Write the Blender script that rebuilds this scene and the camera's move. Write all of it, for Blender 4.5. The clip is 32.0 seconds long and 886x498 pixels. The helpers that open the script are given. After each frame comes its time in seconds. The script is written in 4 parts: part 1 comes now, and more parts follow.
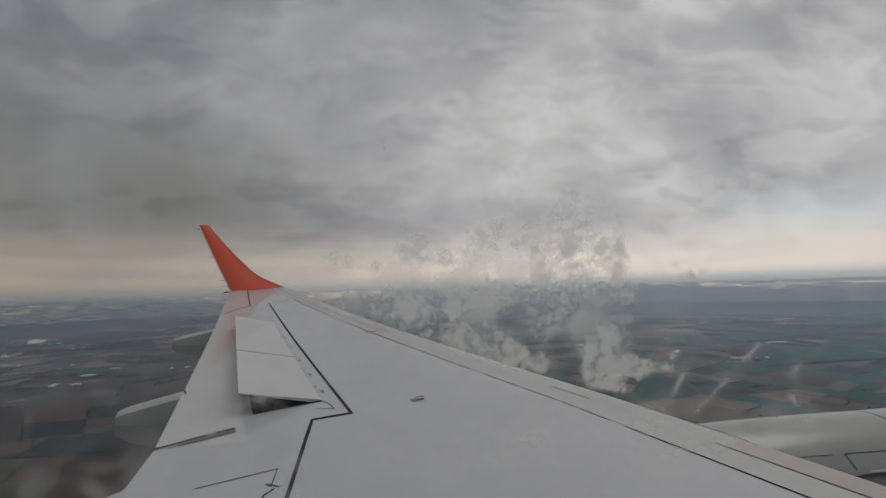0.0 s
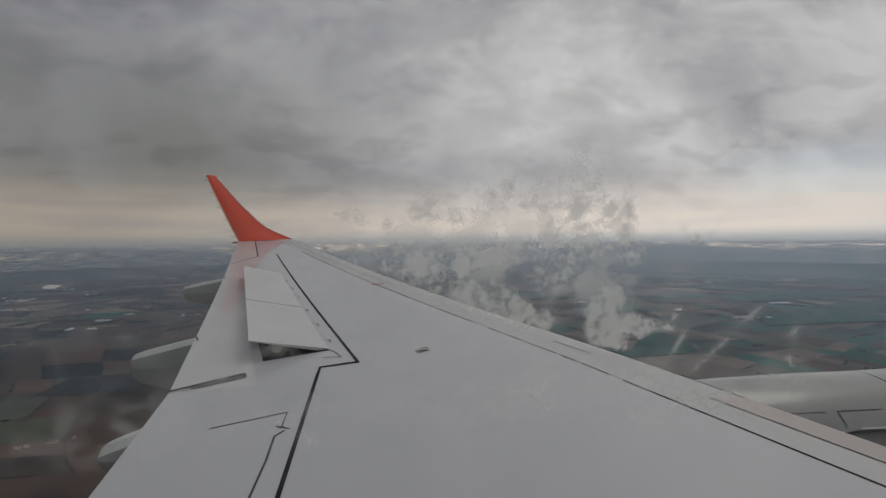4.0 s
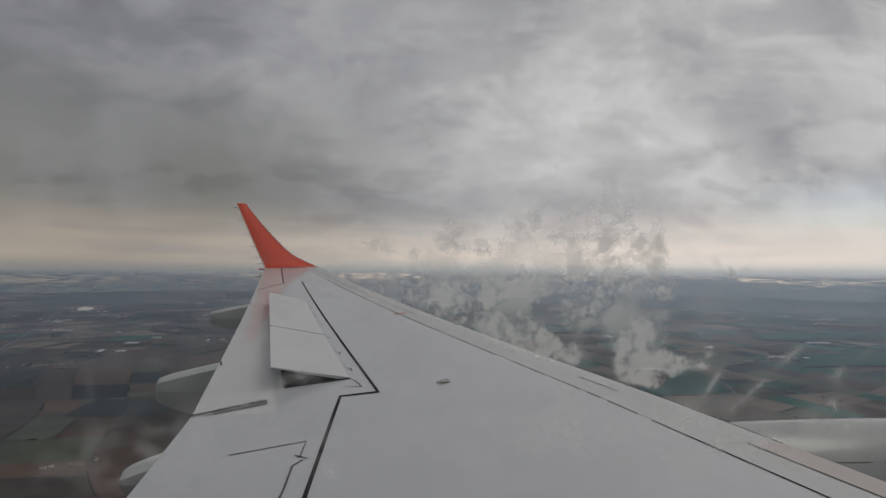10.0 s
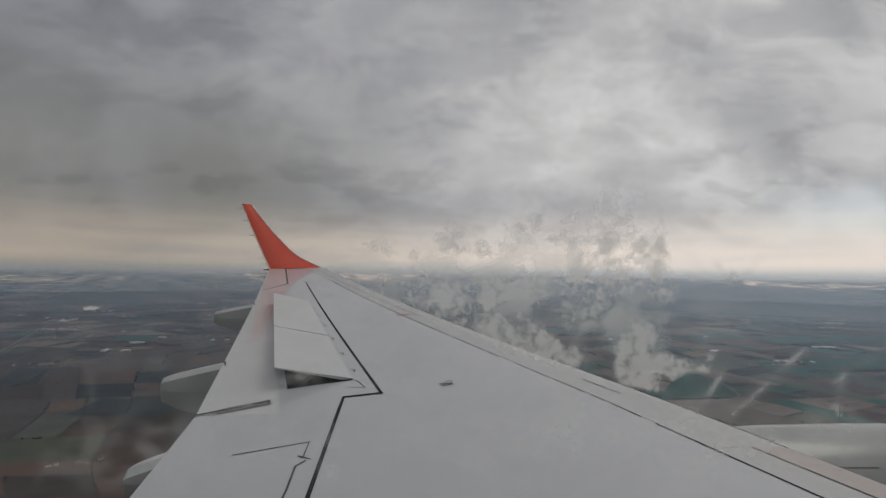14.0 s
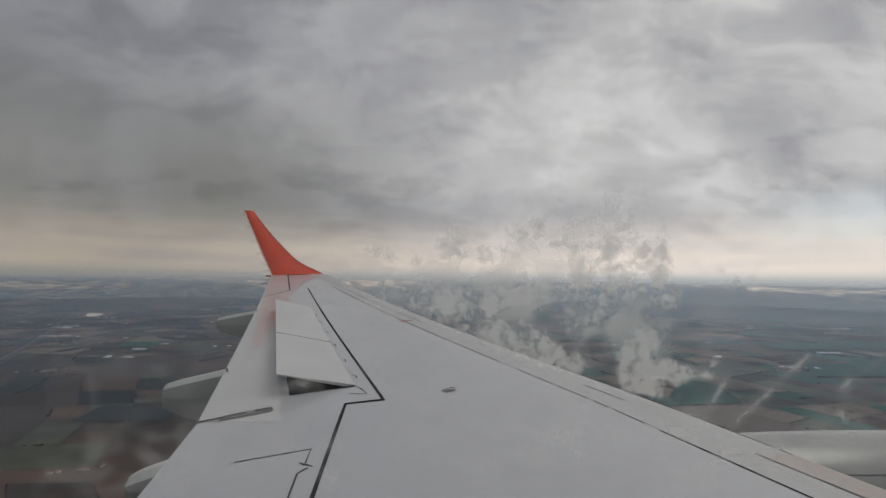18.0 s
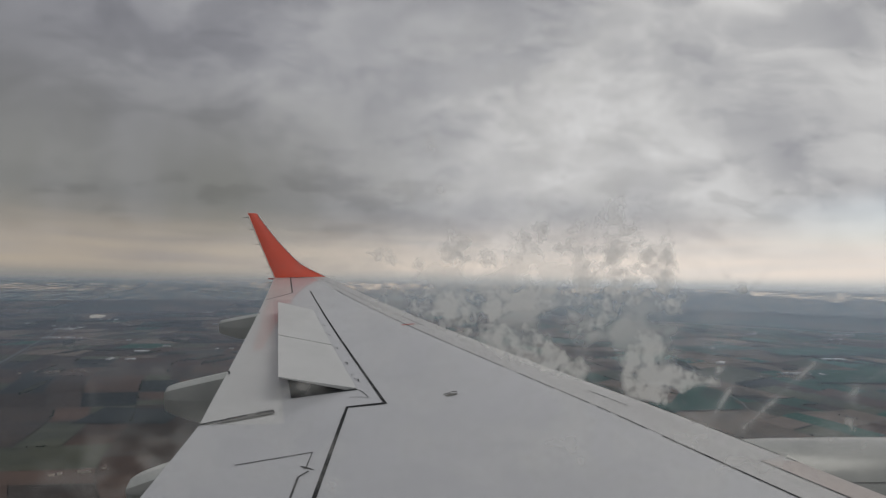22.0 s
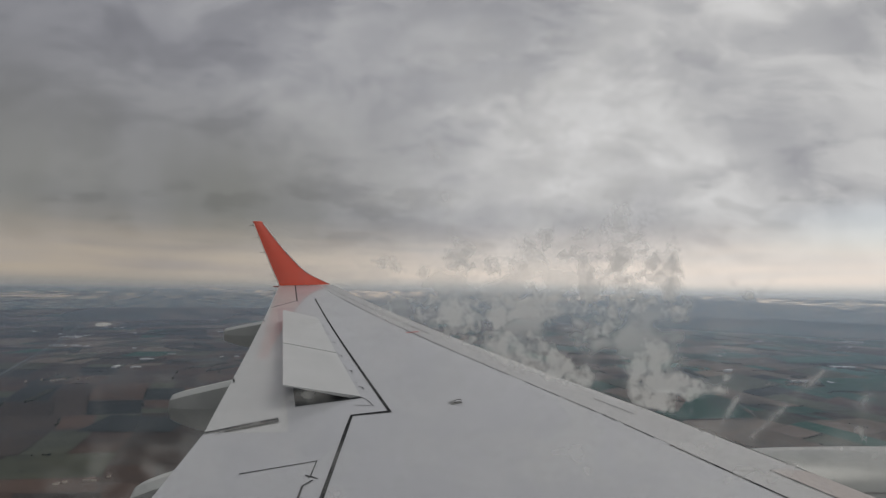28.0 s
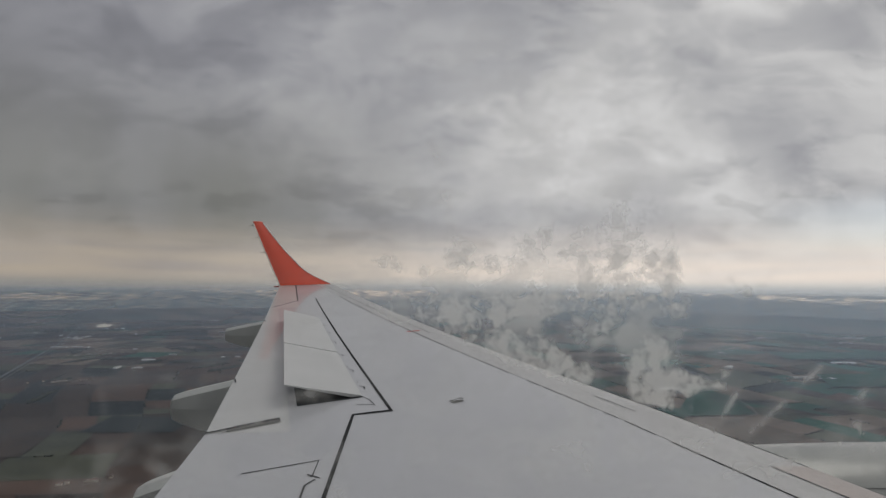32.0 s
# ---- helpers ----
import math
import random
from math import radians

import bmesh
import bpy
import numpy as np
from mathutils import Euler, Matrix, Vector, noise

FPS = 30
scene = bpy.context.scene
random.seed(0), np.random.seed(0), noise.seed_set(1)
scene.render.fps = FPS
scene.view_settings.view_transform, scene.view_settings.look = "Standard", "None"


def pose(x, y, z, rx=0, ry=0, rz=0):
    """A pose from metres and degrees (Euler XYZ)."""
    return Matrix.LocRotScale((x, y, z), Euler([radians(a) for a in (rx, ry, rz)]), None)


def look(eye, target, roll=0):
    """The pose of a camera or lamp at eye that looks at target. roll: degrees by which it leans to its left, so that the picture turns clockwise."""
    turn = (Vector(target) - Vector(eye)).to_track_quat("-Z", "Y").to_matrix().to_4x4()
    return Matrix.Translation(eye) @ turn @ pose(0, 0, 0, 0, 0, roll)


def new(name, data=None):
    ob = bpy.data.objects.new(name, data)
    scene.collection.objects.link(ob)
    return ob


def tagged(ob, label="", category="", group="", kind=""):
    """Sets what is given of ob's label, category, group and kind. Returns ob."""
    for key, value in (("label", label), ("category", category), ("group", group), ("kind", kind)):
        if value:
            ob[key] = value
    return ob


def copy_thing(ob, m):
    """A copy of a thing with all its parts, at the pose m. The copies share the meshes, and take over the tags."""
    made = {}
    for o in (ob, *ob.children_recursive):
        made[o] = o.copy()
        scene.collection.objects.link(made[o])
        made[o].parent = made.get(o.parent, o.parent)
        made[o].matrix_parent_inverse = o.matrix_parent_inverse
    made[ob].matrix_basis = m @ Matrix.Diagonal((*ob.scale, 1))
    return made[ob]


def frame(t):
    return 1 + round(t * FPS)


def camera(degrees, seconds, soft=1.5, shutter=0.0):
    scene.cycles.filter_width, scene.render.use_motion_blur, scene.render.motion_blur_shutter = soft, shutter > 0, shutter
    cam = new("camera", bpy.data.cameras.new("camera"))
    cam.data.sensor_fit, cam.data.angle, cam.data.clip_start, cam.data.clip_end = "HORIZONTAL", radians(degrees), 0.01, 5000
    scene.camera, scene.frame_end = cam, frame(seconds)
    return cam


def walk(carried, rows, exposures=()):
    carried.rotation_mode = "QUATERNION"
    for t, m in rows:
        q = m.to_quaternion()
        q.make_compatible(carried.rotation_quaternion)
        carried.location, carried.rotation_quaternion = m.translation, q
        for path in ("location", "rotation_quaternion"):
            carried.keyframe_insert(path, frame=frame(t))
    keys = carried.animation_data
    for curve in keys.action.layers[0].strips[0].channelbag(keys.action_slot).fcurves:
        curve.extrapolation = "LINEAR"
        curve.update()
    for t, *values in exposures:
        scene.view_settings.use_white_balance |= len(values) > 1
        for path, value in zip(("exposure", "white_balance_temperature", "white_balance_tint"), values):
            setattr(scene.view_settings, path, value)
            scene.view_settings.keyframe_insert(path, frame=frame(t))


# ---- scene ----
cam = camera(86.0, 32.0, soft=1.25)
PATH = [
    (0, (-0.079, 0.273, 0.029), (0.117, 2.257, 0.182), -1.6),
    (0.5, (-0.08, 0.271, 0.029), (0.118, 2.257, 0.164), -1.6),
    (1, (-0.08, 0.271, 0.03), (0.117, 2.258, 0.144), -1.6),
    (1.5, (-0.081, 0.269, 0.03), (0.116, 2.257, 0.108), -1.6),
    (2, (-0.081, 0.268, 0.03), (0.114, 2.258, 0.078), -1.4),
    (2.5, (-0.081, 0.269, 0.03), (0.11, 2.259, 0.052), -1.2),
    (4.5, (-0.08, 0.271, 0.03), (0.075, 2.265, -0.012), -0.2),
    (5, (-0.08, 0.271, 0.03), (0.059, 2.266, -0.008), 0.0),
    (5.5, (-0.08, 0.272, 0.03), (0.042, 2.268, 0.005), 0.1),
    (6, (-0.079, 0.274, 0.03), (0.029, 2.271, -0.003), 0.1),
    (6.5, (-0.08, 0.271, 0.03), (0.022, 2.268, 0.006), 0.1),
    (7, (-0.079, 0.273, 0.029), (0.014, 2.271, 0.035), 0.3),
    (7.5, (-0.079, 0.272, 0.029), (0.008, 2.27, 0.053), 0.6),
    (8, (-0.08, 0.272, 0.03), (0.004, 2.27, 0.055), 0.7),
    (8.5, (-0.08, 0.271, 0.03), (0.0, 2.269, 0.074), 0.6),
    (9, (-0.081, 0.269, 0.03), (-0.001, 2.267, 0.081), 0.7),
    (9.5, (-0.081, 0.27, 0.03), (-0.005, 2.267, 0.109), 0.7),
    (10, (-0.081, 0.271, 0.03), (-0.012, 2.268, 0.12), 0.6),
    (10.5, (-0.081, 0.27, 0.03), (-0.016, 2.267, 0.121), 0.7),
    (11, (-0.08, 0.272, 0.029), (-0.022, 2.27, 0.12), 0.7),
    (11.5, (-0.079, 0.274, 0.029), (-0.023, 2.271, 0.117), 0.8),
    (12, (-0.079, 0.272, 0.03), (-0.023, 2.27, 0.12), 0.8),
    (12.5, (-0.08, 0.271, 0.03), (-0.023, 2.267, 0.131), 0.8),
    (13, (-0.08, 0.27, 0.03), (-0.025, 2.267, 0.135), 0.8),
    (13.5, (-0.08, 0.271, 0.029), (-0.027, 2.268, 0.132), 0.8),
    (14, (-0.08, 0.271, 0.03), (-0.028, 2.268, 0.126), 0.9),
    (14.5, (-0.08, 0.271, 0.03), (-0.027, 2.267, 0.135), 0.9),
    (16.5, (-0.08, 0.271, 0.03), (-0.041, 2.267, 0.155), 1.0),
    (17, (-0.08, 0.271, 0.03), (-0.036, 2.267, 0.146), 0.9),
    (17.5, (-0.08, 0.271, 0.03), (-0.034, 2.267, 0.147), 0.9),
    (18, (-0.08, 0.271, 0.03), (-0.037, 2.266, 0.151), 0.8),
    (18.5, (-0.08, 0.271, 0.03), (-0.041, 2.267, 0.157), 0.9),
    (19, (-0.08, 0.272, 0.03), (-0.043, 2.268, 0.157), 1.1),
    (19.5, (-0.08, 0.271, 0.03), (-0.042, 2.266, 0.159), 1.0),
    (20, (-0.08, 0.271, 0.03), (-0.045, 2.267, 0.162), 0.9),
    (20.5, (-0.08, 0.272, 0.03), (-0.047, 2.267, 0.173), 1.0),
    (21, (-0.08, 0.272, 0.03), (-0.051, 2.266, 0.183), 0.9),
    (21.5, (-0.08, 0.271, 0.03), (-0.052, 2.266, 0.166), 0.9),
    (22, (-0.08, 0.272, 0.03), (-0.048, 2.267, 0.166), 1.1),
    (22.5, (-0.08, 0.272, 0.03), (-0.05, 2.266, 0.179), 1.0),
    (23, (-0.08, 0.271, 0.03), (-0.056, 2.266, 0.173), 1.0),
    (23.5, (-0.08, 0.27, 0.03), (-0.058, 2.266, 0.159), 0.9),
    (24, (-0.08, 0.272, 0.03), (-0.055, 2.268, 0.159), 1.0),
    (24.5, (-0.08, 0.271, 0.029), (-0.054, 2.265, 0.189), 1.0),
    (25, (-0.08, 0.271, 0.03), (-0.06, 2.262, 0.212), 1.0),
    (25.5, (-0.08, 0.272, 0.03), (-0.065, 2.263, 0.214), 1.0),
    (27.5, (-0.08, 0.271, 0.03), (-0.072, 2.265, 0.187), 1.0),
    (28, (-0.08, 0.272, 0.03), (-0.067, 2.265, 0.197), 1.0),
    (28.5, (-0.08, 0.271, 0.029), (-0.064, 2.263, 0.203), 1.1),
    (29, (-0.08, 0.271, 0.029), (-0.061, 2.262, 0.221), 1.2),
    (29.5, (-0.08, 0.271, 0.03), (-0.06, 2.259, 0.241), 1.0),
    (30, (-0.08, 0.271, 0.03), (-0.063, 2.261, 0.227), 0.9),
    (30.5, (-0.081, 0.27, 0.03), (-0.063, 2.264, 0.191), 0.8),
    (31, (-0.08, 0.271, 0.03), (-0.058, 2.264, 0.192), 0.8),
    (31.5, (-0.08, 0.272, 0.03), (-0.059, 2.263, 0.21), 0.7),
    (32, (-0.08, 0.271, 0.03), (-0.068, 2.264, 0.192), 0.6),
]
walk(cam, [(t, look(eye, target, roll)) for t, eye, target, roll in PATH],
     exposures=((0, -0.16), (6, -0.16), (9, -0.12), (12, -0.08), (17, 0), (32, 0)))

# ---- light ----
world = bpy.data.worlds.new("overcast_sky")
scene.world = world
world.use_nodes = True
SUN_EL, SUN_AZ = 62.0, 58.0          # degrees above the horizon; turned clockwise from +y


def link(tree, a, b):
    tree.links.new(a, b)


class Net:
    """Small helper that strings shader nodes together."""

    def __init__(self, tree):
        self.t = tree

    def node(self, kind, operation=None, use_clamp=False, interpolation_type=None, data_type=None, attribute_name=None):
        n = self.t.nodes.new(kind)
        if operation:
            n.operation = operation
        if use_clamp:
            n.use_clamp = True
        if interpolation_type:
            n.interpolation_type = interpolation_type
        if data_type:
            n.data_type = data_type
        if attribute_name:
            n.attribute_name = attribute_name
        return n

    def put(self, socket, value):
        if hasattr(value, "is_output"):
            self.t.links.new(value, socket)
        elif value is not None:
            socket.default_value = value

    def math(self, op, a, b=None, c=None, clamp=False):
        n = self.node("ShaderNodeMath", operation=op, use_clamp=clamp)
        for s, v in zip(n.inputs, (a, b, c)):
            self.put(s, v)
        return n.outputs[0]

    def remap(self, v, a, b, c=0.0, d=1.0, smooth=True):
        n = self.node("ShaderNodeMapRange", interpolation_type="SMOOTHSTEP" if smooth else "LINEAR")
        for s, x in zip(n.inputs, (v, a, b, c, d)):
            self.put(s, x)
        return n.outputs[0]

    def noise(self, vec, scale, detail=5.0, rough=0.55, distort=0.0):
        n = self.node("ShaderNodeTexNoise")
        self.put(n.inputs["Vector"], vec)
        n.inputs["Scale"].default_value, n.inputs["Detail"].default_value = scale, detail
        n.inputs["Roughness"].default_value, n.inputs["Distortion"].default_value = rough, distort
        return n.outputs[0]

    def mix(self, fac, a, b):
        n = self.node("ShaderNodeMix", data_type="RGBA")
        self.put(n.inputs[0], fac)
        self.put(n.inputs[6], (*a, 1) if isinstance(a, tuple) else a)
        self.put(n.inputs[7], (*b, 1) if isinstance(b, tuple) else b)
        return n.outputs[2]

    def soft(self, value, lo, hi):
        n = self.node("ShaderNodeMapRange", interpolation_type="SMOOTHSTEP")
        self.put(n.inputs[0], value)
        n.inputs[1].default_value, n.inputs[2].default_value = lo, hi
        return n.outputs[0]

    def scale(self, vec, x, y, z):
        n = self.node("ShaderNodeVectorMath", operation="MULTIPLY")
        self.put(n.inputs[0], vec)
        n.inputs[1].default_value = (x, y, z)
        return n.outputs[0]

    def xyz(self, vec):
        n = self.node("ShaderNodeSeparateXYZ")
        self.put(n.inputs[0], vec)
        return n.outputs

    def join(self, x, y, z):
        n = self.node("ShaderNodeCombineXYZ")
        for s, v in zip(n.inputs, (x, y, z)):
            self.put(s, v)
        return n.outputs[0]

    def coords(self, which="Object"):
        return self.node("ShaderNodeTexCoord").outputs[which]


def build_sky():
    tree = world.node_tree
    tree.nodes.clear()
    n = Net(tree)
    way = n.coords("Generated")
    x, y, z = n.xyz(way)
    side = n.remap(x, -0.62, 0.42)
    ahead = n.math("MAXIMUM", n.math("ABSOLUTE", y), 0.3)
    u, v = n.math("DIVIDE", x, ahead), n.math("DIVIDE", z, ahead)
    big = n.noise(n.join(n.math("MULTIPLY", u, 1.9), n.math("MULTIPLY", v, 3.4), 0.4), 1.0, 4, 0.50, 0.4)
    puff = n.noise(n.join(n.math("MULTIPLY", u, 3.6), n.math("MULTIPLY", v, 6.0), 2.7), 1.0, 7, 0.60, 0.4)
    wisp = n.noise(n.join(n.math("MULTIPLY", u, 5.0), n.math("MULTIPLY", v, 13.0), 5.1), 1.0, 5, 0.55, 0.4)
    shift = n.math("ADD", n.math("MULTIPLY", n.math("SUBTRACT", puff, 0.5), 0.10), n.math("MULTIPLY", n.math("SUBTRACT", big, 0.5), 0.10))

    def towards(dx, dy, dz, near, far):
        """1 in the given direction, fading raggedly to 0."""
        dot = n.math("ADD", n.math("ADD", n.math("MULTIPLY", x, dx), n.math("MULTIPLY", y, dy)), n.math("MULTIPLY", z, dz))
        return n.remap(n.math("ADD", dot, shift), math.cos(radians(far)), math.cos(radians(near)))

    bright = n.math("ADD", n.math("MULTIPLY", side, 0.265), 0.285)
    bright = n.math("MULTIPLY", bright, n.remap(big, 0.34, 0.66, 0.78, 1.20, False))
    bright = n.math("MULTIPLY", bright, n.remap(puff, 0.41, 0.59, 0.89, 1.10))
    bright = n.math("MULTIPLY", bright, n.math("SUBTRACT", 1.0, n.math("MULTIPLY", n.remap(wisp, 0.54, 0.66), 0.11)))
    # thinner cloud ahead, heavier masses high up on both sides
    bright = n.math("MULTIPLY", bright, n.math("ADD", 1.0, n.math("MULTIPLY", towards(0.25, 0.91, 0.32, 4, 17), 0.04)))
    bright = n.math("MULTIPLY", bright, n.math("SUBTRACT", 1.0, n.math("MULTIPLY", towards(0.60, 0.68, 0.42, 5, 17), 0.05)))
    bright = n.math("MULTIPLY", bright, n.math("SUBTRACT", 1.0, n.math("MULTIPLY", towards(0.05, 0.90, 0.43, 3, 15), 0.14)))
    cloud = n.mix(n.remap(bright, 0.15, 0.6), (0.880, 0.885, 1.0), (1.0, 0.985, 0.995))
    m = n.node("ShaderNodeVectorMath", operation="SCALE")
    n.put(m.inputs[0], cloud)
    n.put(m.inputs[3], bright)
    cloud = m.outputs[0]
    # falling rain under the darker cloud
    rain = n.math("MULTIPLY", n.remap(x, 0.14, -0.46), n.math("MULTIPLY", n.remap(z, 0.03, 0.10), n.remap(z, 0.44, 0.16)))
    rain = n.math("MULTIPLY", rain, n.remap(n.noise(n.scale(way, 7, 7, 0.8), 1.0, 3, 0.5), 0.3, 0.7, 0.55, 0.95, False))
    cloud = n.mix(rain, cloud, (0.195, 0.195, 0.182))
    # ragged scud hanging below the base
    scud = n.noise(n.join(n.math("MULTIPLY", u, 6.5), n.math("MULTIPLY", v, 19.0), 8.3), 1.0, 4, 0.5, 0.2)
    scud = n.math("MULTIPLY", n.remap(scud, 0.57, 0.66, 0.0, 0.40), n.math("MULTIPLY", n.remap(v, 0.05, 0.10), n.remap(v, 0.30, 0.18)))
    darker = n.node("ShaderNodeVectorMath", operation="SCALE")
    n.put(darker.inputs[0], cloud)
    darker.inputs[3].default_value = 0.66
    cloud = n.mix(scud, cloud, darker.outputs[0])
    # clear warm air below the cloud base
    strip = n.noise(n.scale(way, 2.2, 2.2, 26), 1.6, 4, 0.5, 0.3)
    low = n.math("MULTIPLY", n.remap(z, 0.15, 0.03), n.remap(strip, 0.30, 0.62, 0.55, 1.0, False))
    warm = n.mix(side, (0.42, 0.36, 0.30), (0.83, 0.735, 0.665))
    cloud = n.mix(low, cloud, warm)
    pale = n.mix(side, (0.31, 0.29, 0.265), (0.53, 0.53, 0.525))
    cloud = n.mix(n.remap(z, 0.024, 0.000), cloud, pale)
    sky = n.node("ShaderNodeTexSky")
    sky.sky_type, sky.sun_disc = "NISHITA", False
    sky.sun_elevation, sky.sun_rotation = radians(SUN_EL), radians(SUN_AZ)
    clear = n.node("ShaderNodeVectorMath", operation="SCALE")
    n.put(clear.inputs[0], sky.outputs[0])
    clear.inputs[3].default_value = 0.10
    gap = n.math("MULTIPLY", n.remap(x, 0.50, 0.72), n.math("MULTIPLY", n.remap(z, 0.05, 0.09), n.remap(z, 0.17, 0.11)))
    total = n.mix(n.math("MULTIPLY", gap, 0.32), cloud, clear.outputs[0])
    bg = n.node("ShaderNodeBackground")
    n.put(bg.inputs[0], total)
    bg.inputs[1].default_value = 1.0
    out = n.node("ShaderNodeOutputWorld")
    link(tree, bg.outputs[0], out.inputs[0])


build_sky()
sun = new("sun", bpy.data.lights.new("sun", "SUN"))
sun.data.energy, sun.data.angle, sun.data.color = 0.66, radians(30), (1.0, 0.95, 0.88)
_az, _el = radians(SUN_AZ), radians(SUN_EL)
sun.matrix_world = look((60 * math.sin(_az) * math.cos(_el), 60 * math.cos(_az) * math.cos(_el), 60 * math.sin(_el)), (0, 0, 0))


# ---- materials ----
def material(name):
    m = bpy.data.materials.new(name)
    m.use_nodes = True
    m.node_tree.nodes.clear()
    n = Net(m.node_tree)
    out = n.node("ShaderNodeOutputMaterial")
    return m, n, out


def surface(name, colour, second=None, rough=0.5, scale=3.0, spread=0.5, bump=0.0, bump_scale=40.0, metal=0.0, coat=0.0, stretch=(1, 1, 1), vary=0.0, grain=0.0, fine=9.0, coat_rough=0.035, spec=0.5):
    """A painted, earthen or metal surface with two scales of variation."""
    m, n, out = material(name)
    p = n.node("ShaderNodeBsdfPrincipled")
    co = n.scale(n.coords(), *stretch)
    a = n.noise(co, scale, 5, 0.6, 0.2)
    col = n.mix(n.remap(a, 0.5 - spread / 2, 0.5 + spread / 2), colour, second or tuple(0.8 * c for c in colour))
    fine = n.noise(co, scale * fine, 4, 0.6)
    if grain:
        col = n.mix(n.math("MULTIPLY", n.remap(fine, 0.45, 0.75), grain), col, tuple(0.55 * c for c in colour))
    if vary:
        r = n.node("ShaderNodeObjectInfo").outputs["Random"]
        hsv = n.node("ShaderNodeHueSaturation")
        n.put(hsv.inputs["Value"], n.remap(r, 0, 1, 1 - vary, 1 + vary, False))
        n.put(hsv.inputs["Color"], col)
        col = hsv.outputs[0]
    n.put(p.inputs["Base Color"], col)
    n.put(p.inputs["Roughness"], n.remap(fine, 0.3, 0.7, rough * 0.85, min(1, rough * 1.15), False))
    p.inputs["Metallic"].default_value = metal
    p.inputs["Specular IOR Level"].default_value = spec
    p.inputs["Coat Weight"].default_value = coat
    p.inputs["Coat Roughness"].default_value = coat_rough
    if bump:
        b = n.node("ShaderNodeBump")
        b.inputs["Strength"].default_value, b.inputs["Distance"].default_value = bump, 0.01
        n.put(b.inputs["Height"], n.noise(co, bump_scale, 3))
        link(m.node_tree, b.outputs[0], p.inputs["Normal"])
    link(m.node_tree, p.outputs[0], out.inputs[0])
    return m


WING_PAINT = surface("wing_paint", (0.452, 0.462, 0.487), (0.418, 0.428, 0.448), rough=0.38, scale=0.7, spread=0.5, coat=0.60, stretch=(1.0, 0.5, 1), fine=2.2)
PANEL_PAINT = surface("panel_paint", (0.510, 0.518, 0.515), (0.465, 0.473, 0.470), rough=0.40, scale=1.4, spread=0.5, coat=0.50, fine=3.0)
SLAT_METAL = surface("slat_metal", (0.475, 0.477, 0.482), (0.43, 0.43, 0.43), rough=0.36, scale=2.0, spread=0.5, metal=0.1, stretch=(2, 0.6, 1), grain=0.08)
FAIRING_PAINT = surface("fairing_paint", (0.46, 0.48, 0.47), (0.41, 0.43, 0.42), rough=0.42, scale=2.0, grain=0.1)
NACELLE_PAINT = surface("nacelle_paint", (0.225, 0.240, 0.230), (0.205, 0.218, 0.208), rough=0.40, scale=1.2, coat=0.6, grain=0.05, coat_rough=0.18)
RED_PAINT = surface("red_paint", (0.95, 0.130, 0.070), (0.90, 0.115, 0.060), rough=0.33, scale=2.2, coat=0.25)
RED_MARK = surface("red_mark", (0.42, 0.06, 0.05), (0.35, 0.05, 0.04), rough=0.5, scale=8)
SEALANT = surface("black_sealant", (0.012, 0.013, 0.015), (0.040, 0.041, 0.045), rough=0.85, scale=6, spread=0.5, grain=0.2, spec=0.12)
SEAM = surface("seam_shadow_gap", (0.04, 0.042, 0.046), (0.11, 0.11, 0.115), rough=0.85, scale=4, spread=0.5, spec=0.15)
# near-black for painted shade under the spoilers, also slot gaps and fairing joints
SHADE_GAP = surface("dark_shade_and_gaps", (0.016, 0.019, 0.022), (0.03, 0.034, 0.038), rough=0.85, scale=5, spec=0.15)
BARE = surface("bare_metal", (0.20, 0.20, 0.19), (0.13, 0.13, 0.13), rough=0.5, scale=6, metal=0.3)
POLISHED = surface("polished_metal", (0.74, 0.73, 0.72), (0.62, 0.61, 0.60), rough=0.28, scale=3, metal=0.85)
WARM_METAL = surface("warm_metal", (0.43, 0.383, 0.365), (0.385, 0.348, 0.335), rough=0.45, scale=2.5, metal=0.1)
CREAM = surface("cream_edge", (0.82, 0.76, 0.70), (0.76, 0.70, 0.64), rough=0.4, scale=5)
WICK = surface("wick_carbon", (0.05, 0.05, 0.05), (0.09, 0.09, 0.09), rough=0.6, scale=20)
CABIN = surface("cabin_plastic", (0.45, 0.45, 0.44), (0.42, 0.42, 0.41), rough=0.55, scale=3, bump=0.1)
HULL = surface("hull_paint", (0.62, 0.62, 0.62), (0.57, 0.57, 0.57), rough=0.4, scale=0.8, coat=0.2)
SOIL = surface("verge_soil", (0.066, 0.060, 0.048), (0.048, 0.047, 0.039), rough=0.95, scale=0.004, spread=0.4, grain=0.3)


